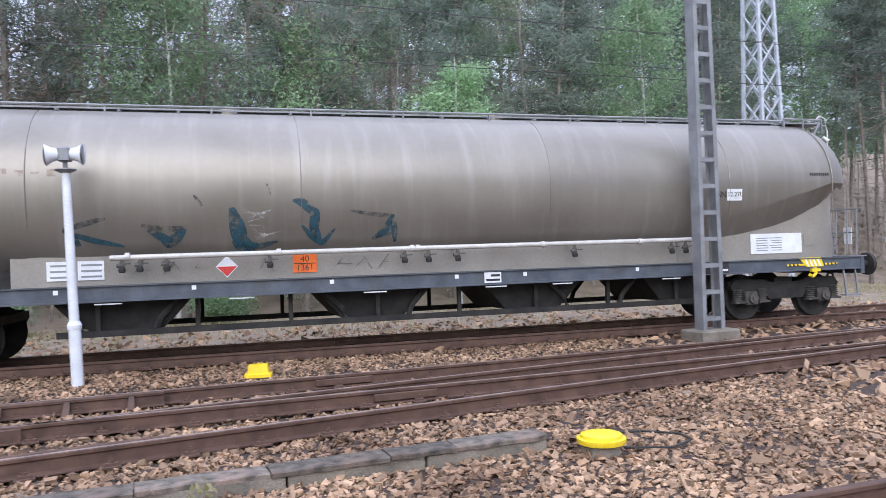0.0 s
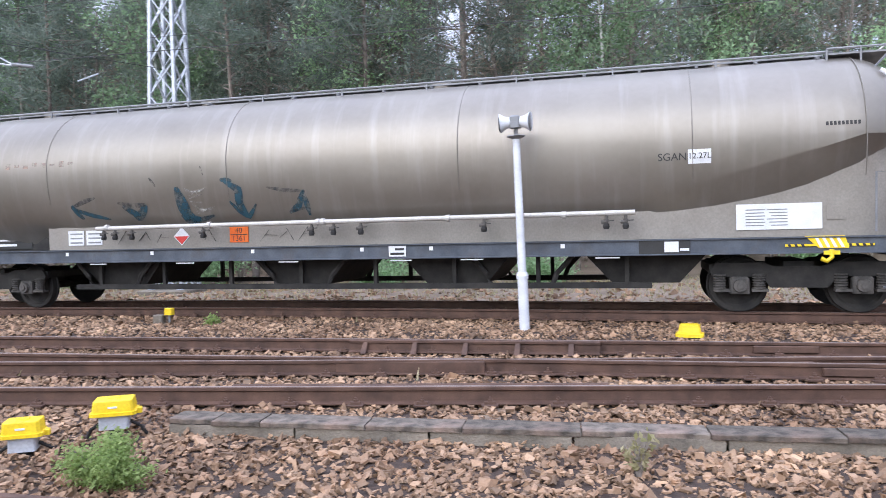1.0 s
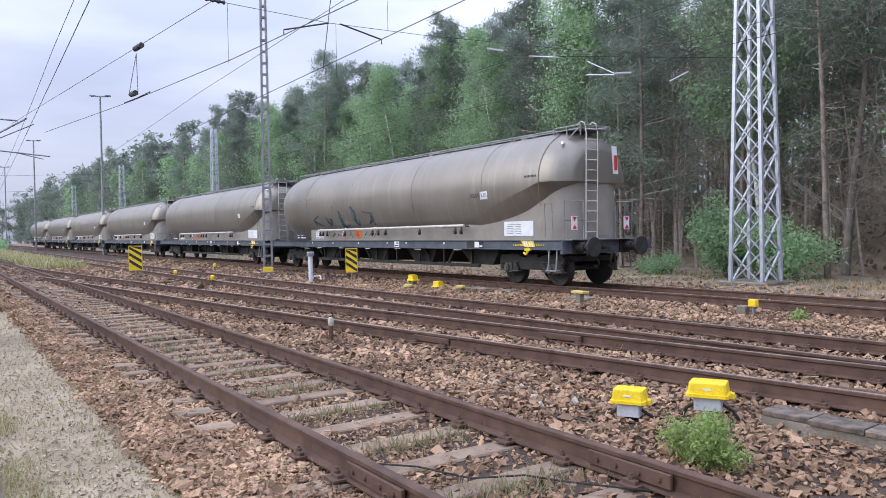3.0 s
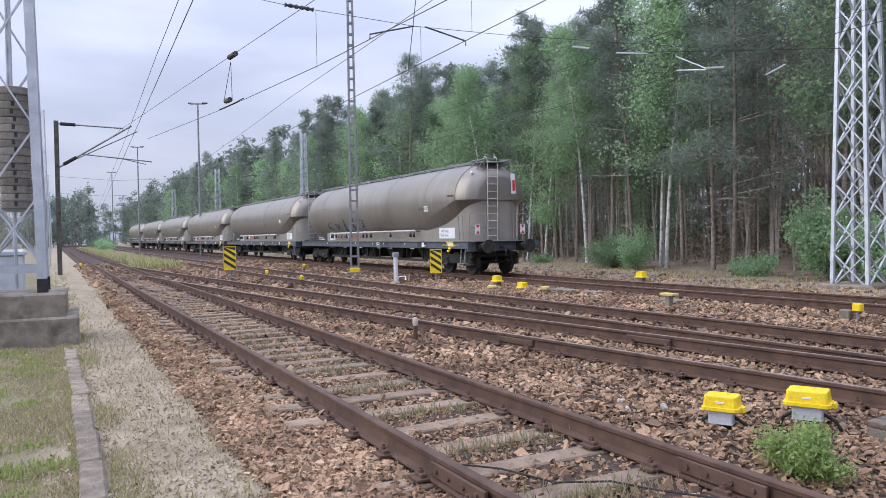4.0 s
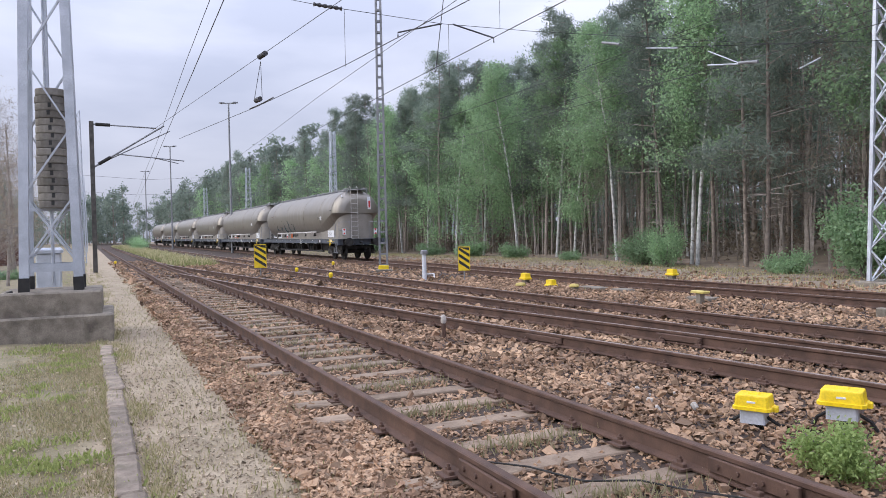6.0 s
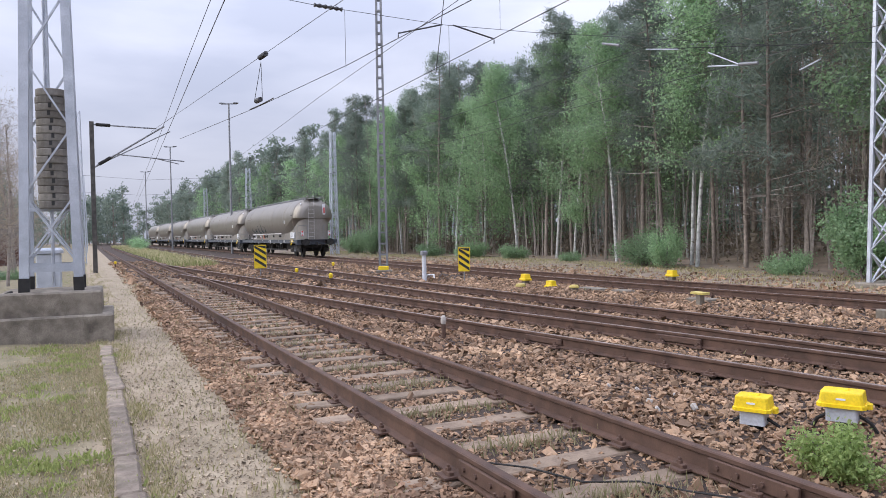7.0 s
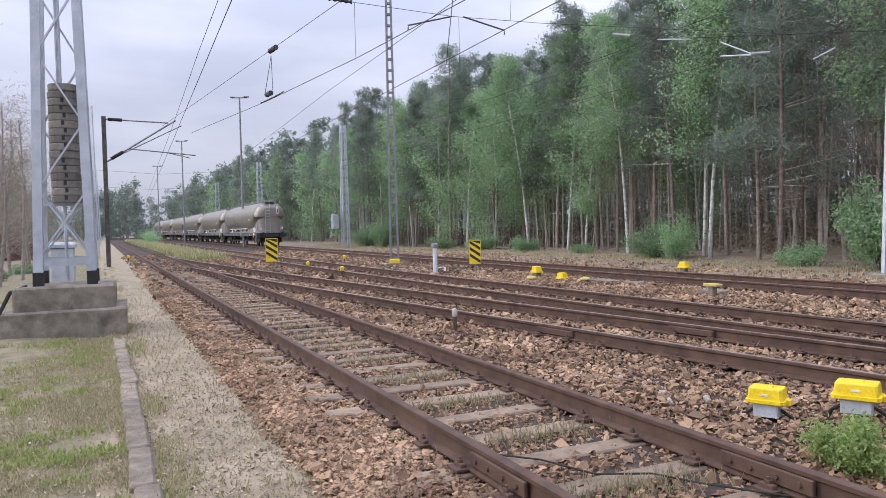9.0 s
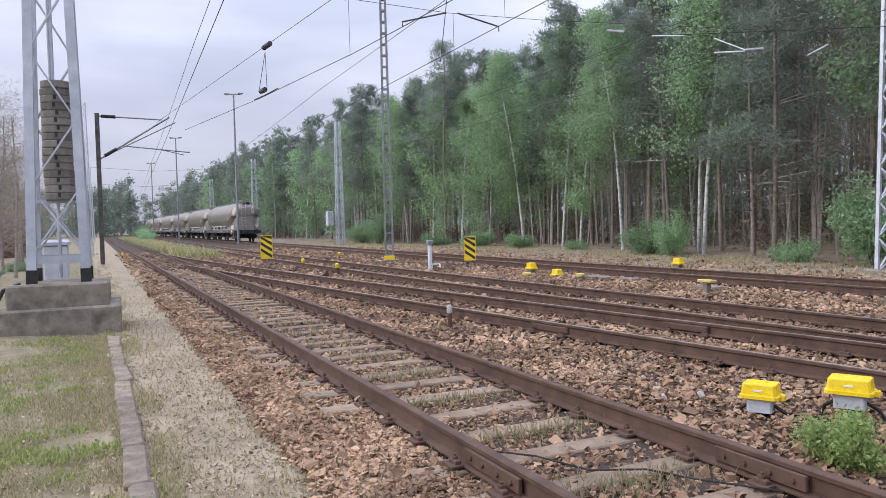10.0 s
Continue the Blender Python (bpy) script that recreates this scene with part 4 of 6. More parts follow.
# catenary pole with its cantilever beside the path
pole = thing("catenary_pole", pose(-43.2, -1.15, -0.25), "dark steel catenary pole with a cantilever arm", "catenary pole")
part("post", Shape().box(-0.10, -0.11, 0, 0.10, 0.11, 8.0, 0.01), M_SPRING, pole)
part("top_tube", Shape().tube([(0, 0.1, 7.85), (0, 3.2, 7.75)], 0.04, 6), M_MAST, pole)
part("diagonal_tube", Shape().tube([(0, 0.1, 5.6), (0, 3.6, 7.9)], 0.05, 6), M_MAST, pole)
part("stay_tube", Shape().tube([(0, 0.9, 6.05), (0, 3.9, 7.62)], 0.03, 6), M_MAST, pole)
part("registration_tube", Shape().tube([(0, 1.2, 6.3), (0, 4.6, 6.0)], 0.035, 6), M_MAST, pole)
part("steady_arm", Shape().tube([(0, 3.0, 6.15), (0, 4.3, 5.85)], 0.025, 6), M_MAST, pole)
for a, b in (((0, 0.2, 7.85), (0, 0.9, 7.83)), ((0, 0.3, 5.75), (0, 0.9, 6.13))):
    part("insulator", Shape().tube([a, b], 0.09, 8), M_BLACK, pole)

# ---------------------------------------------------------------- tensioning mast with its weights
tm = thing("tensioning_mast", pose(-15.15, -1.13, 0.62), "pale galvanised lattice tensioning mast on a stepped plinth", "lattice mast")


def tm_corner(sx, sy, z):
    h = 0.43 - 0.021 * z
    return Vector((sx * h, sy * h, z))


for sx in (-1, 1):
    for sy in (-1, 1):
        part("leg", Shape().bar(tm_corner(sx, sy, 0.02), tm_corner(sx, sy, 11.5), 0.15, 0.12), M_GALV, tm)
        part("leg_shoe", Shape().bar(tm_corner(sx, sy, 0.0), tm_corner(sx, sy, 0.25), 0.17, 0.15), M_BLACK, tm)
for a, b in (((-1, -1), (-1, 1)), ((-1, 1), (1, 1)), ((1, 1), (1, -1)), ((1, -1), (-1, -1))):
    part("tie_plate", Shape().bar(tm_corner(*a, 0.42), tm_corner(*b, 0.42), 0.02, 0.14), M_GALV, tm)
    for i in range(9):
        z0, z1 = 0.5 + i * 1.2, 1.7 + i * 1.2
        if i % 2 == 0 or i == 0:
            part("brace", Shape().bar(tm_corner(*a, z0), tm_corner(*b, z1), 0.07, 0.03), M_GALV, tm)
        if i % 2 == 1 or i == 0:
            part("brace", Shape().bar(tm_corner(*b, z0), tm_corner(*a, z1), 0.07, 0.03), M_GALV, tm)
part("guide_rod", Shape().tube([(0, 0.0, 0.3), (0, 0.0, 11.4)], 0.028, 6), M_GALV, tm)
part("suspension_rod", Shape().tube([(0.0, -0.05, 3.6), (0.0, -0.05, 11.0)], 0.02, 6), M_GALV, tm)
wt = thing("tension_weights", pose(-15.15, -1.13, 2.1), "stack of weathered concrete tension weights on a rod", "weight stack")
disc = Shape()
disc_ring = [(0.255 * math.cos(2 * math.pi * i / 20), 0.255 * math.sin(2 * math.pi * i / 20)) for i in range(20)]
disc.loft([[(a * 0.96, b * 0.96, 0) for a, b in disc_ring], [(a, b, 0.015) for a, b in disc_ring], [(a, b, 0.115) for a, b in disc_ring], [(a * 0.96, b * 0.96, 0.13) for a, b in disc_ring]])
disc_mesh = disc.mesh("weight", M_WEIGHT)
notch = Shape().box(0.235, -0.02, 0.05, 0.262, 0.03, 0.13).mesh("notch", M_INK)
for i in range(16):
    w = part("weight", disc_mesh, None, wt, m=pose(random.uniform(-0.012, 0.012), 0.04 + random.uniform(-0.012, 0.012), i * 0.134, 0, 0, random.uniform(-7, 7)))
    if i < 15:
        part("notch", notch, None, w)
part("rod", Shape().tube([(0, 0, -1.4), (0, 0, 0.05)], 0.03, 6), M_GALV, wt)
part("yoke", Shape().bar((0, -0.35, -0.02), (0, 0.35, -0.02), 0.06), M_GALV, wt)
pl = thing("mast_plinth", pose(-15.15, -1.13, 0), "stepped weathered concrete plinth in the grass", "plinth")
part("lower_step", Shape().box(-0.95, -0.98, -0.6, 0.95, 0.98, 0.22, 0.03), M_PLINTH, pl)
part("upper_step", Shape().box(-0.80, -0.80, 0.22, 0.80, 0.80, 0.63, 0.03), M_PLINTH, pl)
part("cable_duct", Shape().tube([(0.85, -1.02, -0.5), (0.86, -1.04, 0.1), (0.6, -0.85, 0.55), (0.5, -0.6, 0.64)], 0.035, 8), M_BLACK, pl)
hut = thing("relay_cabinet", pose(-27, -2.1, -0.3), "pale grey relay cabinet with a rounded lid", "cabinet")
part("body", Shape().box(-0.22, -0.36, 0.1, 0.22, 0.36, 1.40, 0.04), M_GALV, hut)
part("lid", Shape().box(-0.27, -0.42, 1.40, 0.27, 0.42, 1.58, 0.08), M_GALV, hut)
brown = thing("brown_shed", pose(-62, -8.0, -0.4), "small dark red-brown wooden shed behind bushes", "shed")
part("wall", Shape().box(-2, -1.6, 0, 2, 1.6, 2.3), M_SHED, brown)
part("roof", profile_plate([(-2.2, 2.3), (2.2, 2.3), (0, 3.1)], -1.8, 1.8), M_BLACK, brown)
# ---------------------------------------------------------------- kerb between path and turf
kerb = thing("kerb", Matrix(), "row of old flush concrete kerb stones", "kerb", kind="structure")
x = -13.2
while x < 3:
    ln = random.uniform(0.92, 1.0)
    if x < -12.0 or random.random() < 0.97:
        y = track_a(x) - 2.85
        part("kerb_stone", Shape().box(0, -0.09, -0.25, ln - 0.012, 0.09, 0.0, 0.02), M_KERB, kerb, m=pose(x, y, -0.215 + random.uniform(-0.014, 0.012), random.uniform(-3, 3), random.uniform(-0.6, 0.6), 2.0 + random.uniform(-2, 2)))
    x += ln

# ---------------------------------------------------------------- loudspeaker post
sp = thing("loudspeaker_post", pose(-1.72, 11.94, -0.13, 0, -1.6, 0) @ Matrix.Scale(0.95, 4), "pale blue-white steel post with a double horn loudspeaker", "loudspeaker post")
part("lower_tube", Shape().tube([(0, 0, 0), (0, 0, 0.95)], 0.088, 14), M_WHITE, sp, smooth=40)
part("collar", Shape().tube([(0, 0, 0.90), (0, 0, 0.96), (0, 0, 1.02)], [0.10, 0.105, 0.08], 14), M_WHITE, sp)
part("upper_tube", Shape().tube([(0, 0, 0.95), (0, 0, 3.32)], [0.072, 0.060], 14), M_WHITE, sp, smooth=40)
part("cap_plate", Shape().tube([(0, 0, 3.28), (0, 0, 3.33), (0, 0, 3.345)], [0.05, 0.16, 0.15], 16), M_MAST, sp)
part("bracket", Shape().tube([(0, 0, 3.33), (0, 0, 3.47)], 0.035, 8), M_MAST, sp)
for s in (-1, 1):
    horn = Shape().tube([(0, 0, 3.57), (s * 0.10, -0.02, 3.57), (s * 0.18, -0.03, 3.565), (s * 0.26, -0.04, 3.56)], [0.085, 0.09, 0.11, 0.165], 18, True)
    part("horn", horn, M_WHITE, sp, smooth=50)
    part("horn_mouth", Shape().tube([(s * 0.262, -0.04, 3.56), (s * 0.268, -0.04, 3.56)], 0.145, 18), M_MAST, sp)
part("driver", Shape().box(-0.09, -0.12, 3.47, 0.09, 0.10, 3.68, 0.03), M_MAST, sp)


# ---------------------------------------------------------------- yellow boxes and markers in the ballast
def lidded_box(x, y, w, d, lift, turn, label):
    root = thing("track_connection_box", pose(x, y, -0.2, 0, 0, turn), label, "junction box", "yellow lidded boxes")
    part("foot", Shape().tube([(0, 0, -0.1), (0, 0, lift + 0.02)], 0.05, 8), M_BLACK, root)
    part("base", Shape().box(-w * 0.34, -d * 0.38, lift, w * 0.34, d * 0.38, lift + 0.13, 0.012), M_GALV, root, "grey metal base")
    s = Shape()
    def ring(k, z, r=0.03):
        a, b = w / 2 * k, d / 2 * k
        return [(-a + r, -b, z), (a - r, -b, z), (a, -b + r, z), (a, b - r, z), (a - r, b, z), (-a + r, b, z), (-a, b - r, z), (-a, -b + r, z)]
    s.loft([ring(1.06, lift + 0.12), ring(1.06, lift + 0.148), ring(0.96, lift + 0.152, 0.02), ring(0.90, lift + 0.238, 0.02), ring(0.875, lift + 0.246, 0.02), ring(0.25, lift + 0.250)])
    lid = part("lid", s, M_YELLOW, root, "yellow plastic lid")
    part("lid_knob", Shape().box(-0.05, -0.03, lift + 0.244, 0.05, 0.03, lift + 0.260, 0.008), M_YELLOW, lid)
    part("badge", Shape().box(-0.035, -d / 2 * 0.945 - 0.005, lift + 0.185, 0.035, -d / 2 * 0.92, lift + 0.200), M_SIGNWHITE, lid)
    part("latch", Shape().box(w / 2 - 0.01, -0.03, lift + 0.11, w / 2 + 0.045, 0.03, lift + 0.16, 0.008), M_YELLOW, lid)
    for s_ in (-1, 1):
        part("cable", Shape().tube([(s_ * 0.1, 0.02, lift + 0.05), (s_ * 0.2, 0.05, lift - 0.02), (s_ * 0.25, 0.1, 0.0), (s_ * 0.3, 0.18, -0.05)], 0.016, 6), M_BLACK, root)
    return root


lidded_box(-4.80, 4.98, 0.30, 0.235, 0.025, 30, "yellow lidded box on a grey base in the ballast")
lidded_box(-4.28, 5.42, 0.345, 0.26, 0.12, 30, "taller yellow lidded box on a grey base in the ballast")


def low_box(x, y, w, h, lift, label, group="low yellow covers"):
    root = thing("yellow_cover", pose(x, y, -0.2, 0, 0, random.uniform(-10, 10)), label, "track marker", group)
    part("base", Shape().box(-w * 0.3, -w * 0.25, -0.1, w * 0.3, w * 0.25, lift + 0.02, 0.01), M_CONC, root)
    s = Shape()
    s.loft([[(a * k * w / 2, b * k * w * 0.36, z) for a, b in ((-0.9, -1), (0.9, -1), (1, -0.85), (1, 0.85), (0.9, 1), (-0.9, 1), (-1, 0.85), (-1, -0.85))] for k, z in ((1.1, lift), (1.1, lift + 0.05), (0.88, lift + 0.06), (0.78, lift + h), (0.5, lift + h + 0.01))])
    part("cover", s, M_YELLOW, root, "yellow plastic cover")
    return root


low_box(0.80, 11.56, 0.36, 0.18, 0.09, "low yellow cover between the tracks")
low_box(-21.2, 12.25, 0.36, 0.20, 0.12, "yellow cover on a stub between the tracks")
low_box(-19.4, 12.1, 0.34, 0.20, 0.0, "yellow cover on the ballast")
low_box(-19.5, 16.9, 0.36, 0.20, 0.14, "yellow cover on a stub beyond the train's track")


M_FADEDYELLOW = material("faded_yellow_paint", (0.50, 0.40, 0.10), (0.66, 0.54, 0.20), 0.7, scale=6, fine=60, bump=0.1, stain=(0.35, 0.30, 0.18), stain_scale=8)


def disc_marker(x, y, r, lift, label, stub=M_CONC):
    root = thing("yellow_marker", pose(x, y, -0.2), label, "track marker", "round yellow markers")
    part("stub", Shape().tube([(0, 0, -0.1), (0, 0, lift)], [r * 0.85, r * 0.7], 12), stub, root)
    s = Shape()
    s.loft([[(r * k * math.cos(2 * math.pi * i / 20), r * k * math.sin(2 * math.pi * i / 20), z) for i in range(20)] for k, z in ((0.97, lift), (1.0, lift + 0.02), (1.0, lift + 0.045), (0.86, lift + 0.05), (0.84, lift + 0.075), (0.70, lift + 0.085))])
    part("cap", s, M_YELLOW if lift == 0.10 and r > 0.2 else M_FADEDYELLOW, root, "yellow plastic cap", smooth=30)
    return root


disc_marker(3.40, 5.93, 0.215, 0.10, "round yellow cap on a low concrete stub")
disc_marker(-19.7, 11.2, 0.16, 0.05, "weathered yellow mushroom cap on a stub")
disc_marker(-17.7, 11.8, 0.14, 0.10, "weathered yellow mushroom cap on a stub")
tee = thing("yellow_marker", pose(-12.57, 11.64, -0.16), "flat yellow plate on a concrete stub", "track marker")
part("stub", Shape().box(-0.07, -0.07, -0.1, 0.07, 0.07, 0.24, 0.01), M_CONC, tee)
part("plate", Shape().box(-0.20, -0.10, 0.24, 0.20, 0.10, 0.29, 0.012), M_FADEDYELLOW, tee, "yellow plate")
yk = thing("yellow_marker", pose(-8.59, 12.29, -0.13), "small yellow cap beside a broken concrete stub", "track marker")
part("stub", Shape().box(-0.30, -0.08, -0.1, -0.10, 0.08, 0.17, 0.02), M_CONC, yk)
part("post", Shape().tube([(0.02, 0, -0.1), (0.02, 0, 0.18)], 0.025, 6), M_MAST, yk)
part("cap", Shape().box(-0.06, -0.06, 0.17, 0.10, 0.06, 0.30, 0.015), M_YELLOW, yk, "yellow cap")
for x, y in ((-30.6, 6.75), (-36.0, 9.8), (-25.6, 6.85), (-49, -0.2)):
    root = thing("yellow_marker", pose(x, y, -0.2), "small yellow ball marker on a short post", "track marker", "ball markers")
    part("post", Shape().tube([(0, 0, -0.1), (0, 0, 0.22)], 0.03, 6), M_RAIL, root)
    part("cap", Shape().tube([(0, 0, 0.20), (0, 0, 0.26), (0, 0, 0.34), (0, 0, 0.38)], [0.045, 0.075, 0.075, 0.03], 10), M_YELLOW, root)
kn = thing("marker_stake", pose(-11.14, 4.83, -0.2), "rusty stake with a white rounded top", "stake")
part("stake", Shape().tube([(0, 0, -0.1), (0, 0, 0.24)], 0.038, 8), M_RAIL, kn)
part("cap", Shape().tube([(0, 0, 0.23), (0, 0, 0.27), (0, 0, 0.34), (0, 0, 0.37)], [0.040, 0.048, 0.046, 0.02], 10), M_PALE, kn, "white cap", smooth=50)


def striped_board(x, y, z, w, h, turn, label):
    root = thing("striped_board", pose(x, y, -0.2, 0, 0, turn), label, "signal board", "striped boards")
    part("post", Shape().tube([(0, 0.03, -0.1), (0, 0.03, z + h * 0.9)], 0.025, 6), M_MAST, root)
    b = part("board", Shape().box(-w / 2, -0.015, z, w / 2, 0.005, z + h), M_YELLOW, root, "yellow board")
    for i in range(4):
        z0 = z + h * (i * 0.27 + 0.02)
        pts = [(-w / 2 + 0.02, z0 + w * 0.62), (w / 2 - 0.02, z0), (w / 2 - 0.02, z0 + h * 0.13), (-w / 2 + 0.02, z0 + w * 0.62 + h * 0.13)]
        pts = [(a, min(max(c, z + 0.02), z + h - 0.02)) for a, c in pts]
        part("stripe", Shape().loft([[(a, d, c) for a, c in pts] for d in (-0.020, -0.0155)]), M_INK, b)


striped_board(-23.9, 11.3, 0.34, 0.42, 0.86, 66, "yellow and black striped board on a short post")
striped_board(-32.5, 5.6, 0.34, 0.52, 1.02, 80, "yellow and black striped board on a short post")
pil = thing("white_pillar", pose(-25.0, 10.2, -0.25), "short white pillar with a grey cap and cables", "marker pillar")
part("pillar", Shape().tube([(0, 0, 0), (0, 0, 0.98)], [0.085, 0.08], 12), M_WHITE, pil, smooth=40)
part("cap", Shape().box(-0.11, -0.11, 0.98, 0.11, 0.11, 1.14, 0.03), M_MAST, pil)
part("pipe_frame", Shape().tube([(0.2, 0.3, 0.1), (-0.5, 0.6, 0.22), (-0.9, 0.5, 0.2), (-0.9, 0.4, 0.0)], 0.022, 6), M_WHITE, pil)
for x, y, w in ((-17.6, 12.35, 0.9), (-13.2, 12.3, 0.62), (-16.4, 12.5, 0.5)):
    root = thing("concrete_slab", pose(x, y, -0.2 + rise(x), 0, 0, 8), "small flat concrete duct cover in the ballast", "duct cover", "duct covers")
    part("slab", Shape().box(-w / 2, -0.2, -0.05, w / 2, 0.2, 0.07, 0.015), M_CONC, root)

# ---------------------------------------------------------------- low concrete wall beside the turnout
wall = thing("low_wall", Matrix(), "low weathered concrete wall of slabs on blocks", "wall", kind="structure")
ax, ay, bx, by = -3.95, 5.78, 3.02, 6.35
n_slab, length = 6, math.hypot(bx - ax, by - ay)
ang = math.degrees(math.atan2(by - ay, bx - ax))
block = Shape().box(0.010, -0.112, -0.32, length / n_slab - 0.010, 0.13, -0.045).mesh("block", M_CONC)
for i in range(n_slab):
    u = i / n_slab
    part("block", block, None, wall, m=pose(ax + (bx - ax) * u, ay + (by - ay) * u, -0.062, 0, 0, ang + random.uniform(-0.5, 0.5)))

# cap slabs of uneven length, slightly tipped, some set back
at = 0.0
for w in (0.42, 0.44, 0.93, 0.82, 0.95, 0.98, 0.97, 0.60, 0.88):
    w = min(w, length - at)
    cap, cols = Shape(), 7
    rings = []
    for i in range(cols):
        x_ = 0.005 + (w - 0.010) * i / (cols - 1)
        d_, t_ = random.uniform(-0.014, 0.010), random.uniform(-0.004, 0.004)
        rings.append([(x_, -0.122 + d_, -0.044), (x_, -0.122 + d_, -0.008 + t_), (x_, -0.110 + d_, t_), (x_, 0.15 + d_, t_ * 0.5), (x_, 0.15 + d_, -0.044)])
    cap.loft(rings)
    part("slab", cap, M_SLAB, wall, m=pose(ax + (bx - ax) * at / length, ay + (by - ay) * at / length + random.uniform(-0.012, 0.012), -0.057 + random.uniform(-0.009, 0.009), random.uniform(-1.0, 1.0), random.uniform(-0.4, 0.4), ang + random.uniform(-0.7, 0.7)))
    at += w

# check rails, frog and joint bars of the turnout
turn_out = thing("turnout_ironwork", Matrix(), "rusty check rails and frog of the turnout", "turnout", kind="structure")
part("check_rail", rail_mesh(track_b, -GAUGE / 2 + 0.10, -4.1, -0.35), None, turn_out)
part("check_rail", rail_mesh(track_c, GAUGE / 2 - 0.10, -3.9, -0.4), None, turn_out)
for i in range(5):
    xx = -3.7 + i * 0.72
    yy = track_c(xx) + GAUGE / 2 - 0.17
    part("check_chair", Shape().loft([[(xx - 0.04, yy - d, -0.17), (xx + 0.04, yy - d, -0.17), (xx + 0.03, yy + 0.05, -0.01), (xx - 0.03, yy + 0.05, -0.01)] for d in (0.0, 0.10)]), M_RAIL, turn_out)
frog = Shape().box(-0.9, -0.05, -0.16, 0.9, 0.05, -0.02, 0.01)
part("frog", frog, M_RAIL, turn_out, m=pose(-2.6, track_b(-2.6) + GAUGE / 2 + 0.02, 0, 0, 0, 9))
for xx, fn, o in ((1.6, track_b, 1), (2.4, track_c, -1), (-9.5, track_b, -1), (-8.5, track_b, 1), (1.9, track_c, 1)):
    k = math.degrees(math.atan(slope(fn, xx)))
    part("joint_bar", Shape().box(-0.4, -0.03, -0.13, 0.4, 0.03, -0.045, 0.01), M_RAIL, turn_out, m=pose(xx, fn(xx) + o * GAUGE / 2 - 0.03, 0, 0, 0, k))


# fishplates on the siding, a cable across it and a few pale stones
for xx, o in ((-3.55, 1), (-4.3, -1)):
    for side in (-0.045, 0.045):
        bar = Shape().box(-0.36, -0.014, -0.135, 0.36, 0.014, -0.04, 0.005)
        for b in (-0.27, -0.1, 0.1, 0.27):
            bar.tube([(b, -0.03, -0.088), (b, 0.03, -0.088)], 0.018, 6)
        part("fishplate", bar, M_RAIL, TRACK_A, m=pose(xx, track_a(xx) + o * GAUGE / 2 + side, 0, 0, 0, 1.95))
cab = thing("cable", Matrix(), "thin black cable lying across the siding's sleepers", "cable")
part("sheath", Shape().tube([(-3.3, 3.55, -0.15), (-3.7, 3.25, -0.15), (-4.0, 3.1, -0.155), (-4.15, 2.75, -0.15), (-4.6, 2.6, -0.16), (-4.9, 2.35, -0.165)], 0.007, 6), M_BLACK, cab)
cab = thing("cable", Matrix(), "thin black cable looped on the ballast by the round cap", "cable")
part("sheath", Shape().tube([(3.6, 5.9, -0.16), (4.0, 5.75, -0.165), (4.3, 5.9, -0.165), (4.35, 6.15, -0.165), (4.1, 6.4, -0.17), (3.75, 6.45, -0.17)], 0.010, 6), M_BLACK, cab)
for x, y, r in ((-5.9, 4.75, 0.032), (-6.1, 4.9, 0.022), (-5.6, 4.6, 0.028), (-6.4, 5.0, 0.026), (-5.5, 4.95, 0.036), (-6.0, 5.15, 0.02), (-6.7, 4.85, 0.024)):
    root = thing("pale_stone", pose(x, y, -0.178, random.uniform(0, 90), random.uniform(0, 90), random.uniform(0, 90)), "single pale stone among the red ballast", "stone", "pale stones")
    part("stone", Shape().box(-r, -r * 0.7, -r * 0.5, r, r * 0.7, r * 0.5, r * 0.25), M_PALE, root)


# ---------------------------------------------------------------- overhead wires
def wire(name, pts, r, label):
    root = thing(name, Matrix(), label, "overhead wire", "overhead wires")
    part("strand", Shape().tube(pts, r, 5), M_WIRE, root)
    return root


def run(c0, c1, z, x0, x1, sag=0.0, n=12):
    """Points along the line, c: sideways place measured from the line y = 0.034 x."""
    out = []
    for i in range(n + 1):
        u = i / n
        x = x0 + (x1 - x0) * u
        out.append((x, 0.034 * x + c0 + (c1 - c0) * u, z - sag * 4 * ((u * 4) % 1) * (1 - (u * 4) % 1)))
    return out


def straight(a, b, x0, x1, z, sag=0.0, n=24):
    """Points on the line through the plan points a and b, from x0 to x1."""
    out = []
    for i in range(n + 1):
        u = i / n
        x = x0 + (x1 - x0) * u
        k = (u * n / 6) % 1
        out.append((x, a[1] + (b[1] - a[1]) * (x - a[0]) / (b[0] - a[0]), z - sag * 4 * k * (1 - k)))
    return out


wire("messenger_wire", straight((-18.98, 2.11), (-53.1, 2.22), 20, -160, 7.2, 0.12), 0.009, "thin dark messenger wire over the siding")
wire("contact_wire", straight((-14.56, 1.87), (-42.6, 2.0), 20, -160, 5.9), 0.010, "thin dark contact wire over the siding")
wire("messenger_wire", straight((-18.2, 5.1), (-40.1, 2.15), 4, -43, 7.3), 0.009, "thin dark messenger wire crossing between tracks")
wire("contact_wire", [[-6.39, 6.85, 5.9], [-15.36, 5.83, 5.9], [-18.35, 5.49, 5.9], [-25.49, 4.38, 5.9], [-34.64, 2.58, 5.9]], 0.010, "thin dark contact wire crossing between tracks")
wire("messenger_wire", straight((-17.01, 7.32), (-37.79, 7.46), 15, -160, 7.0, 0.1), 0.008, "thin dark messenger wire over the through track")
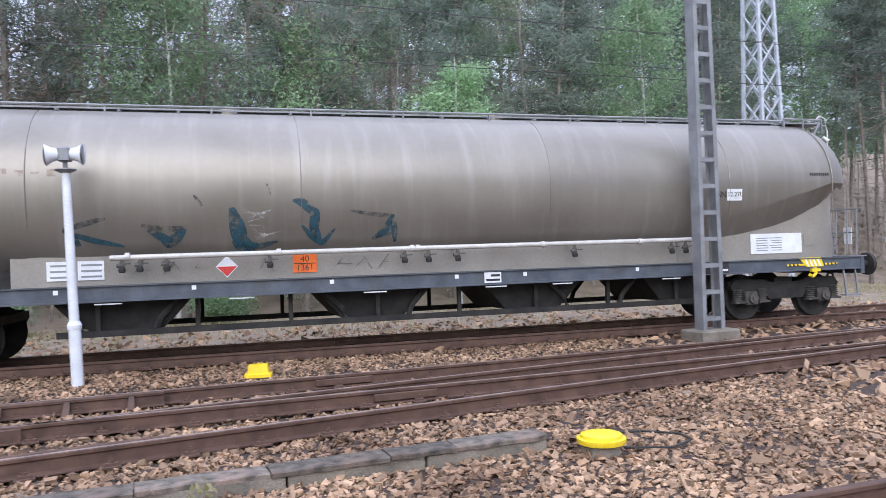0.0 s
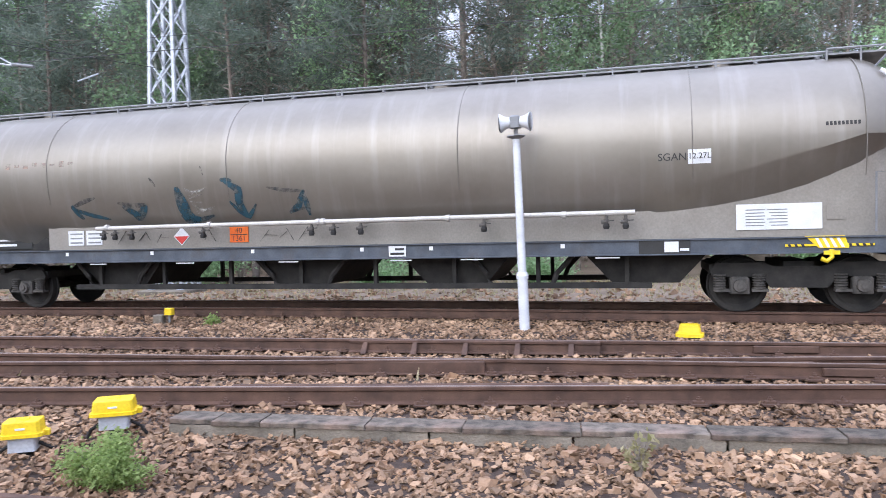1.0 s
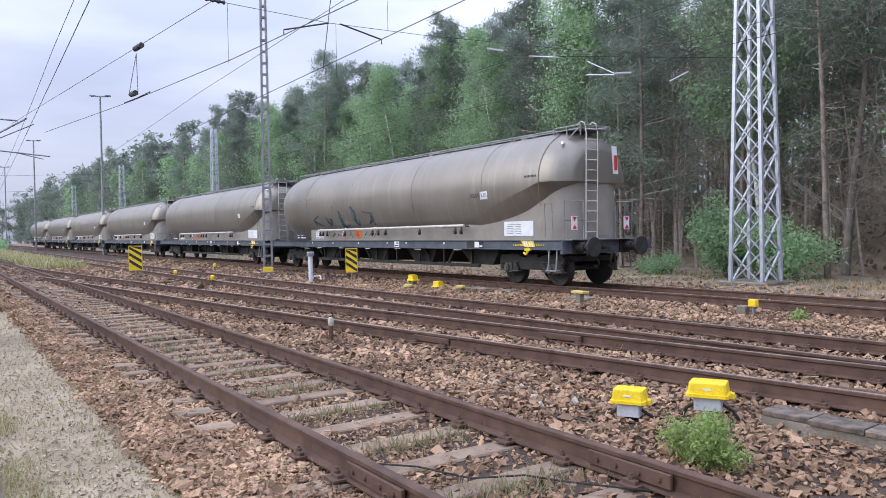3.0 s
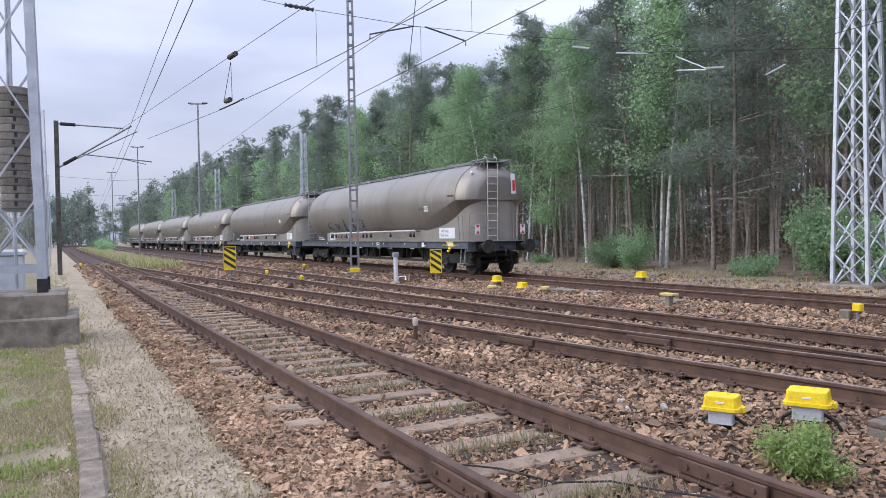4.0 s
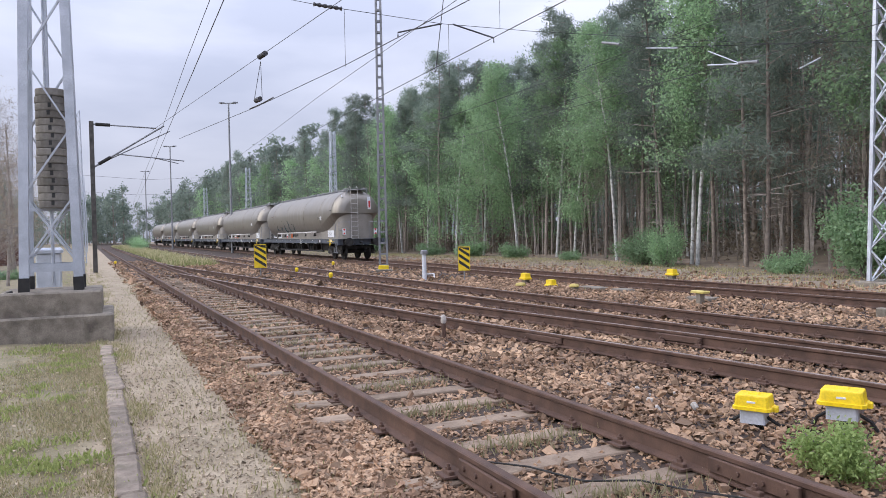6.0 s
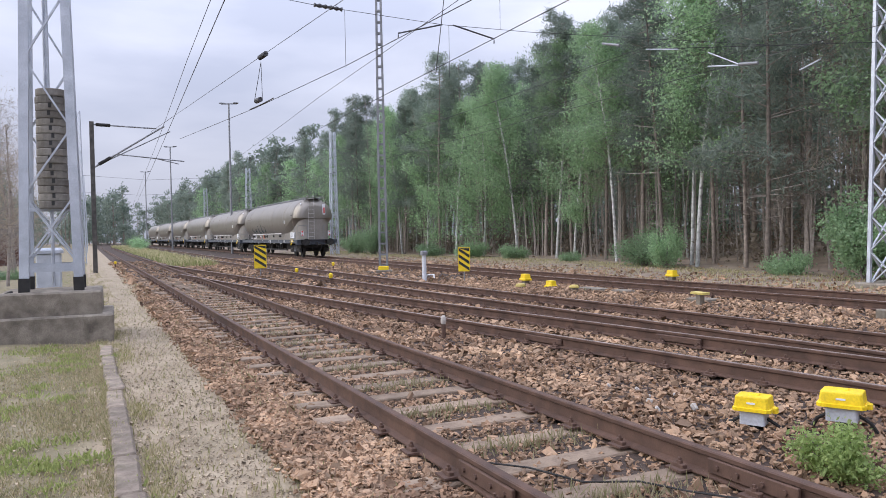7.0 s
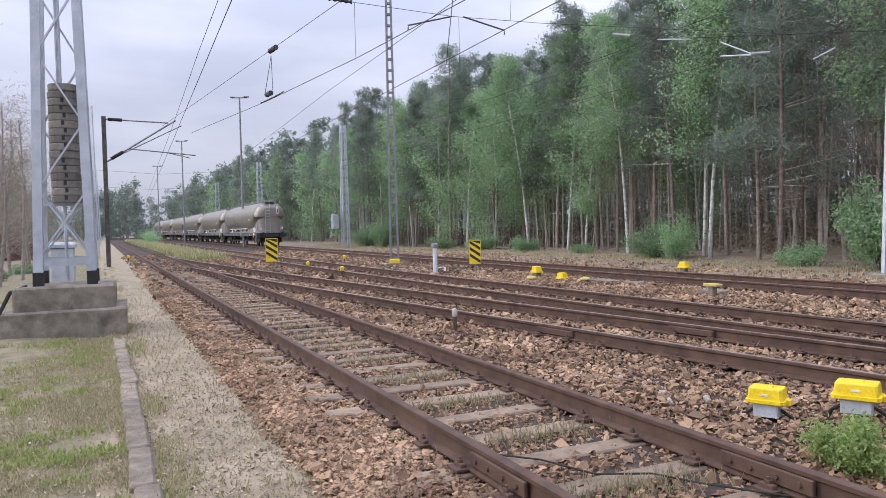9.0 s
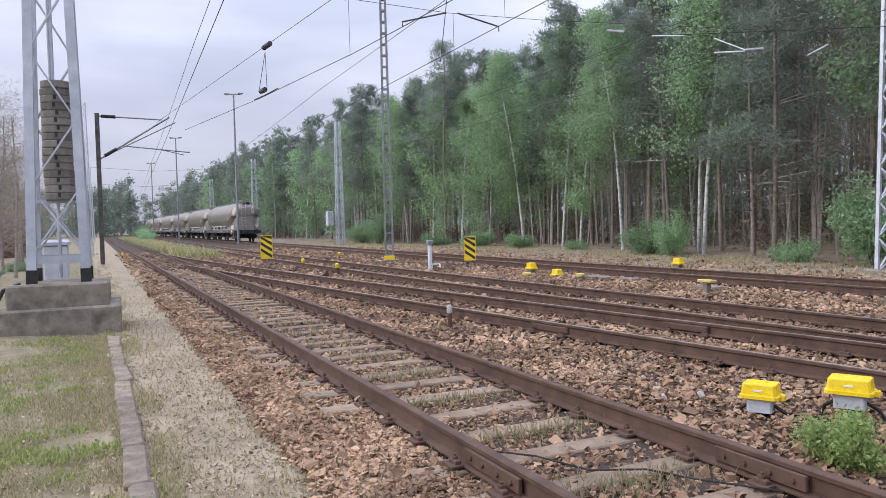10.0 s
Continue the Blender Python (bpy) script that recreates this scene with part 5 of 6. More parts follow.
wire("contact_wire", straight((-12.58, 7.78), (-25.52, 7.61), 15, -160, 5.85), 0.010, "thin dark contact wire over the through track")
wire("contact_wire", run(14.6, 14.6, 5.6, 60, -220), 0.009, "thin dark contact wire over the train")
wire("messenger_wire", run(14.6, 14.6, 6.9, 60, -220, 0.3, 40), 0.008, "thin dark messenger wire over the train")
wire("feeder_wire", run(21.5, 21.5, 9.3, 60, -200, 0.2, 40), 0.008, "thin feeder wire before the woods")
wire("feeder_wire", run(21.9, 21.9, 8.2, 60, -200, 0.2, 40), 0.008, "thin feeder wire before the woods")
span = wire("cross_span", [(-19, -1.2, 7.95), (-19, 3.63, 7.62), (-19, 5.0, 7.5), (-19, 8.45, 7.36), (-19, 11.4, 7.42), (-19, 21.8, 7.9)], 0.008, "thin cross span wire over the tracks")
part("registration_arm", Shape().tube([(-19, 7.1, 6.88), (-19, 7.1, 7.0), (-19, 8.41, 7.36)], 0.022, 6), M_WIRE, span)
part("registration_arm", Shape().tube([(-19, 8.76, 7.38), (-19, 10.05, 7.11), (-19, 10.05, 6.98)], 0.022, 6), M_WIRE, span)
part("strain_insulator", Shape().tube([(-19, 4.78 + 0.075 * i, 7.52 - 0.004 * i) for i in range(11)], [0.03 if i % 2 else 0.06 for i in range(11)], 10), M_WIRE, span, "dark ribbed insulator")
for y_, top_, low_ in ((5.6, 7.47, 5.95), (10.26, 8.3, 7.42), (8.62, 7.36, 5.9)):
    part("dropper", Shape().tube([(-19, y_, top_), (-19, y_, low_)], 0.006, 5), M_WIRE, span)
part("dropper", Shape().tube([(-19, 8.5, 8.2), (-19, 8.2, 6.0)], 0.012, 5), M_WIRE, span)
ins = thing("section_insulator", pose(-24.7, 4.3, 5.9, 0, 0, 12), "dark section insulator hung in the overhead wire", "insulator")
part("runner", Shape().tube([(-1.0, 0.1, -0.05), (0, 0.16, 0.0), (1.0, 0.1, 0.02)], 0.02, 5), M_WIRE, ins)
part("body", Shape().tube([(-0.18, 0, 0.10), (0.18, 0, 0.10)], 0.085, 10), M_WIRE, ins)
for s_ in (-1, 1):
    part("hanger", Shape().tube([(s_ * 0.35, 0, 0.1), (0.05, 0.1, 1.35)], 0.010, 4), M_WIRE, ins)
ins2 = thing("strain_insulator", pose(-24.0, 4.35, 7.3, 0, 0, 8), "dark ribbed strain insulator in the wire", "insulator")
rib_pts = [(-0.30 + 0.06 * i, 0, 0) for i in range(11)]
part("body", Shape().tube(rib_pts, [0.04 if i % 2 else 0.085 for i in range(11)], 10), M_WIRE, ins2)
wire("cross_span", [(-84, -3.2, 8.1), (-84, 3.0, 7.7), (-84, 11.0, 8.1), (-84, 19.0, 8.6)], 0.012, "thin distant cross span wire over the tracks")
wire("cross_span", [(-112, -4.0, 8.0), (-112, 3.0, 7.6), (-112, 19.0, 8.5)], 0.014, "thin distant cross span wire over the tracks")
fit_ = thing("cantilever_fittings", pose(0, 0, 0), "pale galvanised cantilever tubes and insulators over the train", "cantilever")
part("arm", Shape().tube([(-15.5, 21.8, 7.2), (-16.4, 14.0, 6.55)], 0.010, 5), M_WIRE, fit_)
for a, b, r in (((-17.02, 13.92, 6.67), (-15.77, 13.96, 6.38), 0.018), ((-14.72, 14.0, 6.06), (-13.74, 14.03, 5.55), 0.015), ((-14.73, 14.0, 5.70), (-13.74, 14.03, 5.52), 0.02), ((-12.01, 14.09, 5.05), (-11.49, 14.11, 5.18), 0.016)):
    part("tube", Shape().tube([a, b], r, 6), M_GALV, fit_)
for a, b in (((-13.72, 14.03, 5.54), (-13.15, 14.05, 5.45)), ((-19.0, 13.85, 7.3), (-18.2, 13.88, 7.06))):
    part("insulator", Shape().tube([a, b], 0.04, 8), M_MAST, fit_)

# ---------------------------------------------------------------- plants


def leaf_material(name, low, high, through_amount=0.35):
    mat = bpy.data.materials.new(name)
    mat.use_nodes = True
    n, l = mat.node_tree.nodes, mat.node_tree.links
    bsdf, out = n["Principled BSDF"], n["Material Output"]
    geo, info = n.new("ShaderNodeNewGeometry"), n.new("ShaderNodeObjectInfo")
    mix = n.new("ShaderNodeMix")
    mix.data_type = "RGBA"
    mix.inputs["A"].default_value, mix.inputs["B"].default_value = (*low, 1), (*high, 1)
    l.new(geo.outputs["Random Per Island"], mix.inputs["Factor"])
    hsv = n.new("ShaderNodeHueSaturation")
    span = n.new("ShaderNodeMapRange")
    span.inputs["To Min"].default_value, span.inputs["To Max"].default_value = 0.7, 1.3
    l.new(info.outputs["Random"], span.inputs["Value"])
    l.new(span.outputs["Result"], hsv.inputs["Value"])
    l.new(mix.outputs["Result"], hsv.inputs["Color"])
    l.new(hsv.outputs["Color"], bsdf.inputs["Base Color"])
    bsdf.inputs["Roughness"].default_value = 0.6
    trans = n.new("ShaderNodeBsdfTranslucent")
    l.new(hsv.outputs["Color"], trans.inputs["Color"])
    both = n.new("ShaderNodeMixShader")
    both.inputs["Fac"].default_value = through_amount
    l.new(bsdf.outputs["BSDF"], both.inputs[1])
    l.new(trans.outputs["BSDF"], both.inputs[2])
    l.new(both.outputs["Shader"], out.inputs["Surface"])
    return mat


M_NEEDLE = leaf_material("pine_needles", (0.155, 0.205, 0.168), (0.285, 0.335, 0.27), 0.5)
M_BIRCHLEAF = leaf_material("birch_leaves", (0.215, 0.34, 0.185), (0.39, 0.54, 0.31), 0.5)
M_BUSHLEAF = leaf_material("bush_leaves", (0.25, 0.36, 0.11), (0.48, 0.60, 0.22), 0.5)
M_GRASS = leaf_material("grass_blades", (0.25, 0.245, 0.10), (0.54, 0.475, 0.30), 0.45)
M_DRYLEAF = leaf_material("brown_twigs", (0.22, 0.175, 0.13), (0.37, 0.31, 0.235), 0.45)
M_PINEBARK = material("pine_bark", (0.16, 0.135, 0.115), (0.30, 0.25, 0.215), 0.95, scale=5, fine=25, bump=0.8, vary=0.3)
M_BIRCHBARK = material("birch_bark", (0.40, 0.40, 0.38), (0.62, 0.62, 0.60), 0.8, scale=3, fine=14, bump=0.3, stain=(0.05, 0.045, 0.04), stain_scale=4, stain_amount=0.9)
M_DARKBARK = material("dead_twig_bark", (0.20, 0.175, 0.155), (0.33, 0.29, 0.26), 0.95, scale=5, fine=25, bump=0.5, vary=0.3)


def wood(trunk, limbs, bark, twig):
    """Meshes of the trunk and of its limbs."""
    return [smooth_angle(sh.mesh(nm, mt, flip=False), 60) for sh, nm, mt in ((trunk, "trunk", bark), (limbs, "branchwork", twig))]


def leaf_cards(centres, spreads, count, size, rng, droop=0.0, thin=1.0, corners=4):
    """Small pointed leaves strewn round the centres: vertices and faces, four corners to a leaf."""
    centres, spreads = np.asarray(centres, float), np.asarray(spreads, float)
    idx = rng.integers(0, len(centres), count)
    p = centres[idx] + rng.normal(0, 1, (count, 3)) * spreads[idx][:, None] * np.array([1, 1, 0.7])
    p[:, 2] -= np.abs(rng.normal(0, droop, count)) if droop else 0
    a = rng.normal(0, 1, (count, 3))
    a /= np.linalg.norm(a, axis=1)[:, None]
    b = np.cross(a, rng.normal(0, 1, (count, 3)))
    b /= np.linalg.norm(b, axis=1)[:, None]
    sz = size * rng.uniform(0.6, 1.4, count)[:, None]
    if corners == 3:
        v = np.stack([p - a * sz, p + a * sz * 0.8 - b * sz * 0.55 * thin, p + a * sz + b * sz * 0.55 * thin], 1).reshape(-1, 3)
        return v, np.arange(count * 3).reshape(-1, 3)
    v = np.stack([p - a * sz, p - b * sz * 0.5 * thin, p + a * sz, p + b * sz * 0.5 * thin], 1).reshape(-1, 3)
    f = np.arange(count * 4).reshape(-1, 4)
    return v, f


def mesh_from(name, v, f, mat):
    me = bpy.data.meshes.new(name)
    me.from_pydata(np.asarray(v).tolist(), [], np.asarray(f).tolist())
    me.materials.append(mat)
    me.update()
    return me


def trunk_shape(h, r, lean, rng, n=7, bend=0.25):
    pts, rad = [], []
    ph = rng.uniform(0, 6.28)
    for i in range(9):
        u = i / 8
        pts.append((lean[0] * u + bend * math.sin(ph + u * 4) * u, lean[1] * u + bend * math.cos(ph + u * 3) * u, -0.3 + (h + 0.3) * u))
        rad.append(r * (1 - 0.82 * u) + 0.01)
    return pts, rad


def pine(seed, h, crown_from, leaves=8000, size=0.175):
    rng = np.random.default_rng(seed)
    pts, rad = trunk_shape(h, 0.06 + 0.0035 * h, rng.normal(0, 0.5, 2), rng)
    s = Shape().tube(pts, rad, 7)
    centres, spreads = [], []
    limbs = Shape()
    for i in range(46):
        u = crown_from + (1 - crown_from) * (i + rng.uniform(0, 1)) / 46
        z = h * u
        k = min(7, int(u * 8))
        base = Vector(pts[k]).lerp(Vector(pts[k + 1]), u * 8 - k)
        a = rng.uniform(0, 6.28)
        ln = (0.5 + 2.3 * ((1 - u) / (1 - crown_from)) ** 0.75) * rng.uniform(0.6, 1.15)
        tip = base + Vector((math.cos(a) * ln, math.sin(a) * ln, ln * rng.uniform(0.05, 0.45)))
        limbs.tube([base, base.lerp(tip, 0.6) + Vector((0, 0, -0.08)), tip], [0.035, 0.022, 0.008], 4)
        for t in (0.45, 0.7, 0.9, 1.0):
            centres.append(base.lerp(tip, t))
            spreads.append(0.22 + 0.10 * (1 - t) + 0.04 * ln)
    for i in range(20):
        u = rng.uniform(0.15, crown_from)
        k = min(7, int(u * 8))
        base = Vector(pts[k]).lerp(Vector(pts[k + 1]), u * 8 - k)
        a, ln = rng.uniform(0, 6.28), rng.uniform(0.5, 1.8)
        limbs.tube([base, base + Vector((math.cos(a) * ln, math.sin(a) * ln, rng.uniform(-0.4, 0.3)))], [0.022, 0.005], 3)
    v, f = leaf_cards(centres, spreads, leaves, size, rng, 0, 0.26, 3)
    return (*wood(s, limbs, M_PINEBARK, M_DARKBARK), mesh_from("crown", v, f, M_NEEDLE))


def birch(seed, h, crown_from, leaves=9500, wide=1.0, size=0.08):
    rng = np.random.default_rng(seed)
    pts, rad = trunk_shape(h, 0.05 + 0.0035 * h, rng.normal(0, 0.8, 2), rng, bend=0.35)
    s = Shape().tube(pts, rad, 7)
    limbs, centres, spreads = Shape(), [], []
    for i in range(40):
        u = crown_from + (0.98 - crown_from) * (i + rng.uniform(0, 1)) / 40
        k = min(7, int(u * 8))
        base = Vector(pts[k]).lerp(Vector(pts[k + 1]), u * 8 - k)
        a = rng.uniform(0, 6.28)
        q = (u - crown_from) / (1 - crown_from)
        ln = wide * (0.5 + 2.1 * math.sin(math.pi * min(1, q * 0.8 + 0.22)) ** 0.8) * rng.uniform(0.55, 1.15)
        tip = base + Vector((math.cos(a) * ln, math.sin(a) * ln, ln * rng.uniform(0.3, 0.9)))
        limbs.tube([base, base.lerp(tip, 0.5) + Vector((0, 0, 0.1)), tip], [0.03, 0.018, 0.006], 4)
        for t in (0.4, 0.6, 0.8, 1.0):
            centres.append(base.lerp(tip, t) + Vector((0, 0, -0.1)))
            spreads.append(0.25 + 0.08 * ln)
    v, f = leaf_cards(centres, spreads, int(leaves * 1.35), size, rng, 0.35, 1.0, 3)
    return (*wood(s, limbs, M_BIRCHBARK, M_DARKBARK), mesh_from("crown", v, f, M_BIRCHLEAF))


def bare_tree(seed, h):
    rng = np.random.default_rng(seed)
    pts, rad = trunk_shape(h, 0.075, rng.normal(0, 0.5, 2), rng)
    s, limbs = Shape().tube(pts, rad, 6), Shape()
    centres = []
    for i in range(70):
        u = rng.uniform(0.12, 0.97)
        k = min(7, int(u * 8))
        base = Vector(pts[k]).lerp(Vector(pts[k + 1]), u * 8 - k)
        a, ln = rng.uniform(0, 6.28), (0.7 + 2.4 * (1 - u)) * rng.uniform(0.5, 1.1)
        tip = base + Vector((math.cos(a) * ln, math.sin(a) * ln, ln * rng.uniform(0.2, 0.9)))
        limbs.tube([base, base.lerp(tip, 0.5) + Vector((0, 0, 0.06)), tip], [0.009, 0.006, 0.002], 3)
        for j in range(5):
            b0 = base.lerp(tip, rng.uniform(0.3, 1))
            b1 = b0 + Vector(rng.normal(0, 0.35, 3)) + Vector((0, 0, 0.3))
            limbs.tube([b0, b1], [0.004, 0.0015], 3)
            centres.append(b1)
    v, f = leaf_cards(centres, [0.25] * len(centres), 2600, 0.11, rng, 0, 0.10)
    return (*wood(s, limbs, M_DARKBARK, M_DARKBARK), mesh_from("crown", v, f, M_DRYLEAF))


def shrub(seed, h, w, leaves, size, mat, corners=4):
    rng = np.random.default_rng(seed)
    stems, centres, spreads = Shape(), [], []
    for i in range(16):
        a, ln = rng.uniform(0, 6.28), rng.uniform(0.3, 1.0)
        tip = Vector((math.cos(a) * w / 2 * ln, math.sin(a) * w / 2 * ln, h * rng.uniform(0.5, 1.0) * (1.15 - 0.5 * ln)))
        stems.tube([(0, 0, -0.05), tip * 0.5 + Vector((0, 0, h * 0.1)), tip], [0.012 * h + 0.004, 0.008 * h + 0.003, 0.003], 4)
        for t in (0.45, 0.7, 0.9, 1.0):
            centres.append(tip * t)
            spreads.append(0.10 * w)
    v, f = leaf_cards(centres, spreads, leaves, size, rng, 0.04 * h, 1.0, corners)
    v[:, 2] = np.maximum(v[:, 2], 0.0)
    return stems.mesh("stalk_cluster", M_DARKBARK), mesh_from("leaves", v, f, mat)


def plant(name, meshes, parts, m, label, category, group=""):
    root = thing(name, m, label, category, group)
    for me, pn in zip(meshes, parts):
        ob = part(pn, me, None, root)
        if pn in ("branchwork", "crown", "leaves", "stalk_cluster"):
            tagged(ob, kind="stuff")
    return root


def edge(x):
    """Where the woods begin."""
    return 26.3 + 0.03 * (x + 30) + 1.2 * math.sin(x * 0.11)


def floor_at(x, y):
    return ground_height(x, y) - 0.05


TREE = ("trunk", "branchwork", "crown")
pines = [pine(11, 17.0, 0.34), pine(12, 17.8, 0.42), pine(13, 16.2, 0.28), pine(14, 17.2, 0.46), pine(15, 15.0, 0.24)]
rear_pines = [pine(16, 17.5, 0.40, 2600, 0.30), pine(17, 16.5, 0.34, 2600, 0.30), pine(18, 18.2, 0.44, 2600, 0.30)]
birches = [birch(21, 16.5, 0.30, 11000, 1.25), birch(22, 14.5, 0.20, 10000, 1.1), birch(23, 12.5, 0.12, 9500, 1.15), birch(24, 15.5, 0.38, 8500)]
far_birches = [birch(25, 15.0, 0.06, 2600, 1.2, 0.14), birch(26, 13.5, 0.05, 2600, 1.2, 0.14)]
rng = np.random.default_rng(5)

# the birches that stand out at the edge
for x, y, k, sc, rz in ((-29.2, 27.0, 0, 1.05, 10), (-30.7, 28.0, 3, 0.95, 80), (-36.6, 27.6, 3, 0.95, 200), (-18.6, 27.6, 0, 1.0, 150), (-54, 27.4, 2, 1.05, 30), (-58.5, 27.0, 1, 0.95, 250), (-63.5, 26.4, 2, 1.1, 120), (-68, 25.6, 1, 1.0, 60), (-50, 28.4, 1, 1.05, 10), (-45.5, 29.0, 0, 0.95, 300), (-1.0, 27.6, 1, 0.9, 40), (3.5, 28.6, 2, 0.9, 0), (-11.0, 28.0, 0, 0.95, 220), (9.5, 27.8, 2, 0.8, 90), (18.5, 28.4, 1, 0.9, 10), (-76, 26.4, 2, 1.05, 20), (-84, 25.2, 1, 0.95, 75), (-41.5, 27.8, 1, 0.85, 160)):
    plant("birch", birches[k], TREE, pose(x, y, floor_at(x, y), 0, 0, rz) @ Matrix.Scale(sc, 4), "white-barked birch with light green spring leaves at the wood's edge", "tree", "birches at the edge")
# the pines behind
placed = []
for row in range(5):
    x = -96.0 + rng.uniform(0, 2)
    while x < 46:
        y = edge(x) + 1.6 + row * 4.2 + rng.uniform(-1.4, 1.4)
        xx = x + rng.uniform(-1.1, 1.1)
        if row < 1 and -70 < xx < -44 and rng.random() < 0.5:
            x += 3.4
            continue
        if row in (1, 2, 3) and -13 < xx < 2 and rng.random() < 0.6:
            x += 3.0
            continue
        k = int(rng.integers(0, 5))
        if row in (1, 2) and rng.random() < 0.18:
            plant("birch", birches[int(rng.integers(0, 4))], TREE, pose(xx, y, floor_at(xx, y), 0, 0, rng.uniform(0, 360)) @ Matrix.Scale(rng.uniform(0.85, 1.1), 4), "white-barked birch among the pines", "tree", "birches in the wood")
        else:
            plant("pine_tree", pines[k] if row < 3 else rear_pines[k % 3], TREE, pose(xx, y, floor_at(xx, y), 0, 0, rng.uniform(0, 360)) @ Matrix.Scale(rng.uniform(0.90, 1.06), 4), "slim dark pine with a bare lower trunk", "tree", "pines of the wood")
        x += rng.uniform(2.6, 4.0) + row * 0.25
# close-set pines that fill the skyline where the wood draws away
x = -104.0
while x < -40:
    y = edge(x) + rng.uniform(3.5, 9.0)
    plant("pine_tree", pines[int(rng.integers(0, 5))], TREE, pose(x, y, floor_at(x, y), 0, 0, rng.uniform(0, 360)) @ Matrix.Scale(rng.uniform(0.92, 1.02), 4), "slim dark pine with a bare lower trunk", "tree", "pines of the wood")
    x += rng.uniform(1.8, 2.8)
# the wood farther along the line
for x in np.arange(-205.0, -93.0, 1.9):
    xx, y = x + rng.uniform(-0.8, 0.8), 25.0 + (x + 92) * 0.045 + rng.exponential(4.0)
    if rng.random() < 0.35:
        plant("birch", far_birches[int(rng.integers(0, 2))], TREE, pose(xx, y - 1.0, -0.4, 0, 0, rng.uniform(0, 360)) @ Matrix.Scale(rng.uniform(0.9, 1.05), 4), "distant light green birch along the line", "tree", "birches in the wood")
    else:
        plant("pine_tree", rear_pines[int(rng.integers(0, 3))], TREE, pose(xx, y, -0.4, 0, 0, rng.uniform(0, 360)) @ Matrix.Scale(rng.uniform(0.88, 1.02), 4), "distant dark pine along the line", "tree", "pines of the wood")
# undergrowth along the edge
bushes = [shrub(31, 2.0, 2.9, 6500, 0.058, M_BIRCHLEAF, 3), shrub(32, 3.0, 2.4, 6500, 0.06, M_BIRCHLEAF, 3), shrub(33, 1.1, 2.0, 3500, 0.05, M_BIRCHLEAF, 3)]
for x, dy, k, sc in ((-31.8, -0.9, 0, 1.0), (-29.6, -1.2, 1, 0.8), (-22.0, -0.6, 2, 1.0), (-18.2, -1.0, 1, 1.2), (-16.5, -0.4, 0, 1.2), (-40.0, -0.6, 2, 0.7), (-58, -1.0, 2, 1.2), (-52.5, -0.6, 2, 1.3), (-9.0, -0.6, 2, 1.1), (-6.4, -0.8, 0, 0.75), (-3.2, -0.6, 2, 1.2), (0.5, -0.4, 0, 0.8), (6.0, -0.6, 1, 1.0), (12.5, -0.8, 0, 1.1), (20, -0.5, 1, 1.1), (-68, -1.4, 1, 1.1), (-74, -1.0, 0, 1.2), (-47, -0.6, 2, 1.1)):
    y = edge(x) + dy
    plant("bush", bushes[k], ("stalk_cluster", "leaves"), pose(x, y, floor_at(x, y), 0, 0, rng.uniform(0, 360)) @ Matrix.Scale(sc, 4), "fresh green leafy bush at the wood's edge", "bush", "bushes at the edge")
bush_near = shrub(41, 0.42, 0.56, 4800, 0.016, M_BUSHLEAF)
plant("weed_bush", bush_near, ("stalk_cluster", "leaves"), pose(-3.52, 4.42, -0.2), "small fresh green weed bush in the ballast", "bush")
weed = shrub(42, 0.22, 0.34, 160, 0.035, M_BUSHLEAF)
plant("weed", weed, ("stalk_cluster", "leaves"), pose(-7.6, 12.25, -0.13), "small green weed between the tracks", "weed", "weeds")
plant("weed", shrub(43, 0.34, 0.22, 140, 0.03, M_GRASS), ("stalk_cluster", "leaves"), pose(0.05, 5.35, -0.2), "tuft of yellow-green weed by the low wall", "weed", "weeds")
# bare and brown trees on the near side of the yard
bares = [bare_tree(51, 7.5), bare_tree(52, 6.0)]
for x, y, sc in ((-21.5, 28.6, 1.9), (-24.6, 29.4, 1.7), (-19.8, 31.0, 2.0), (-26.6, 30.2, 1.6), (-13.5, 28.8, 1.6), (-4.5, 29.0, 1.8), (-38.8, 29.4, 1.5), (0.8, 29.6, 1.8), (-8.2, 29.6, 1.7), (7.0, 29.2, 1.7), (14.0, 29.0, 1.8), (-15.6, 28.2, 2.1), (-11.4, 28.0, 2.2), (-9.9, 28.6, 1.9), (-6.6, 28.1, 2.2), (-2.6, 28.4, 2.1), (-0.8, 28.1, 2.0), (3.4, 28.3, 2.2)):
    plant("bare_tree", bares[int(x) % 2], TREE, pose(x, y, -0.4, 0, 0, rng.uniform(0, 360)) @ Matrix.Scale(sc, 4), "tall brown leafless tree at the wood's edge", "tree", "bare trees")
for x, y, k, sc in ((-26, -3.9, 0, 0.8), (-29.5, -4.3, 1, 0.9), (-33, -4.0, 0, 0.85), (-37, -4.9, 1, 1.0), (-41, -4.6, 0, 1.0), (-24, -5.6, 0, 1.0), (-46, -5.4, 1, 1.1), (-55, -9.0, 0, 1.2), (-66, -9.5, 0, 1.2), (-20, -6.5, 1, 0.9)):
    plant("bare_tree", bares[k], TREE, pose(x, y, -0.4, 0, 0, rng.uniform(0, 360)) @ Matrix.Scale(sc, 4), "brown leafless tree with fine twigs", "tree", "bare trees")
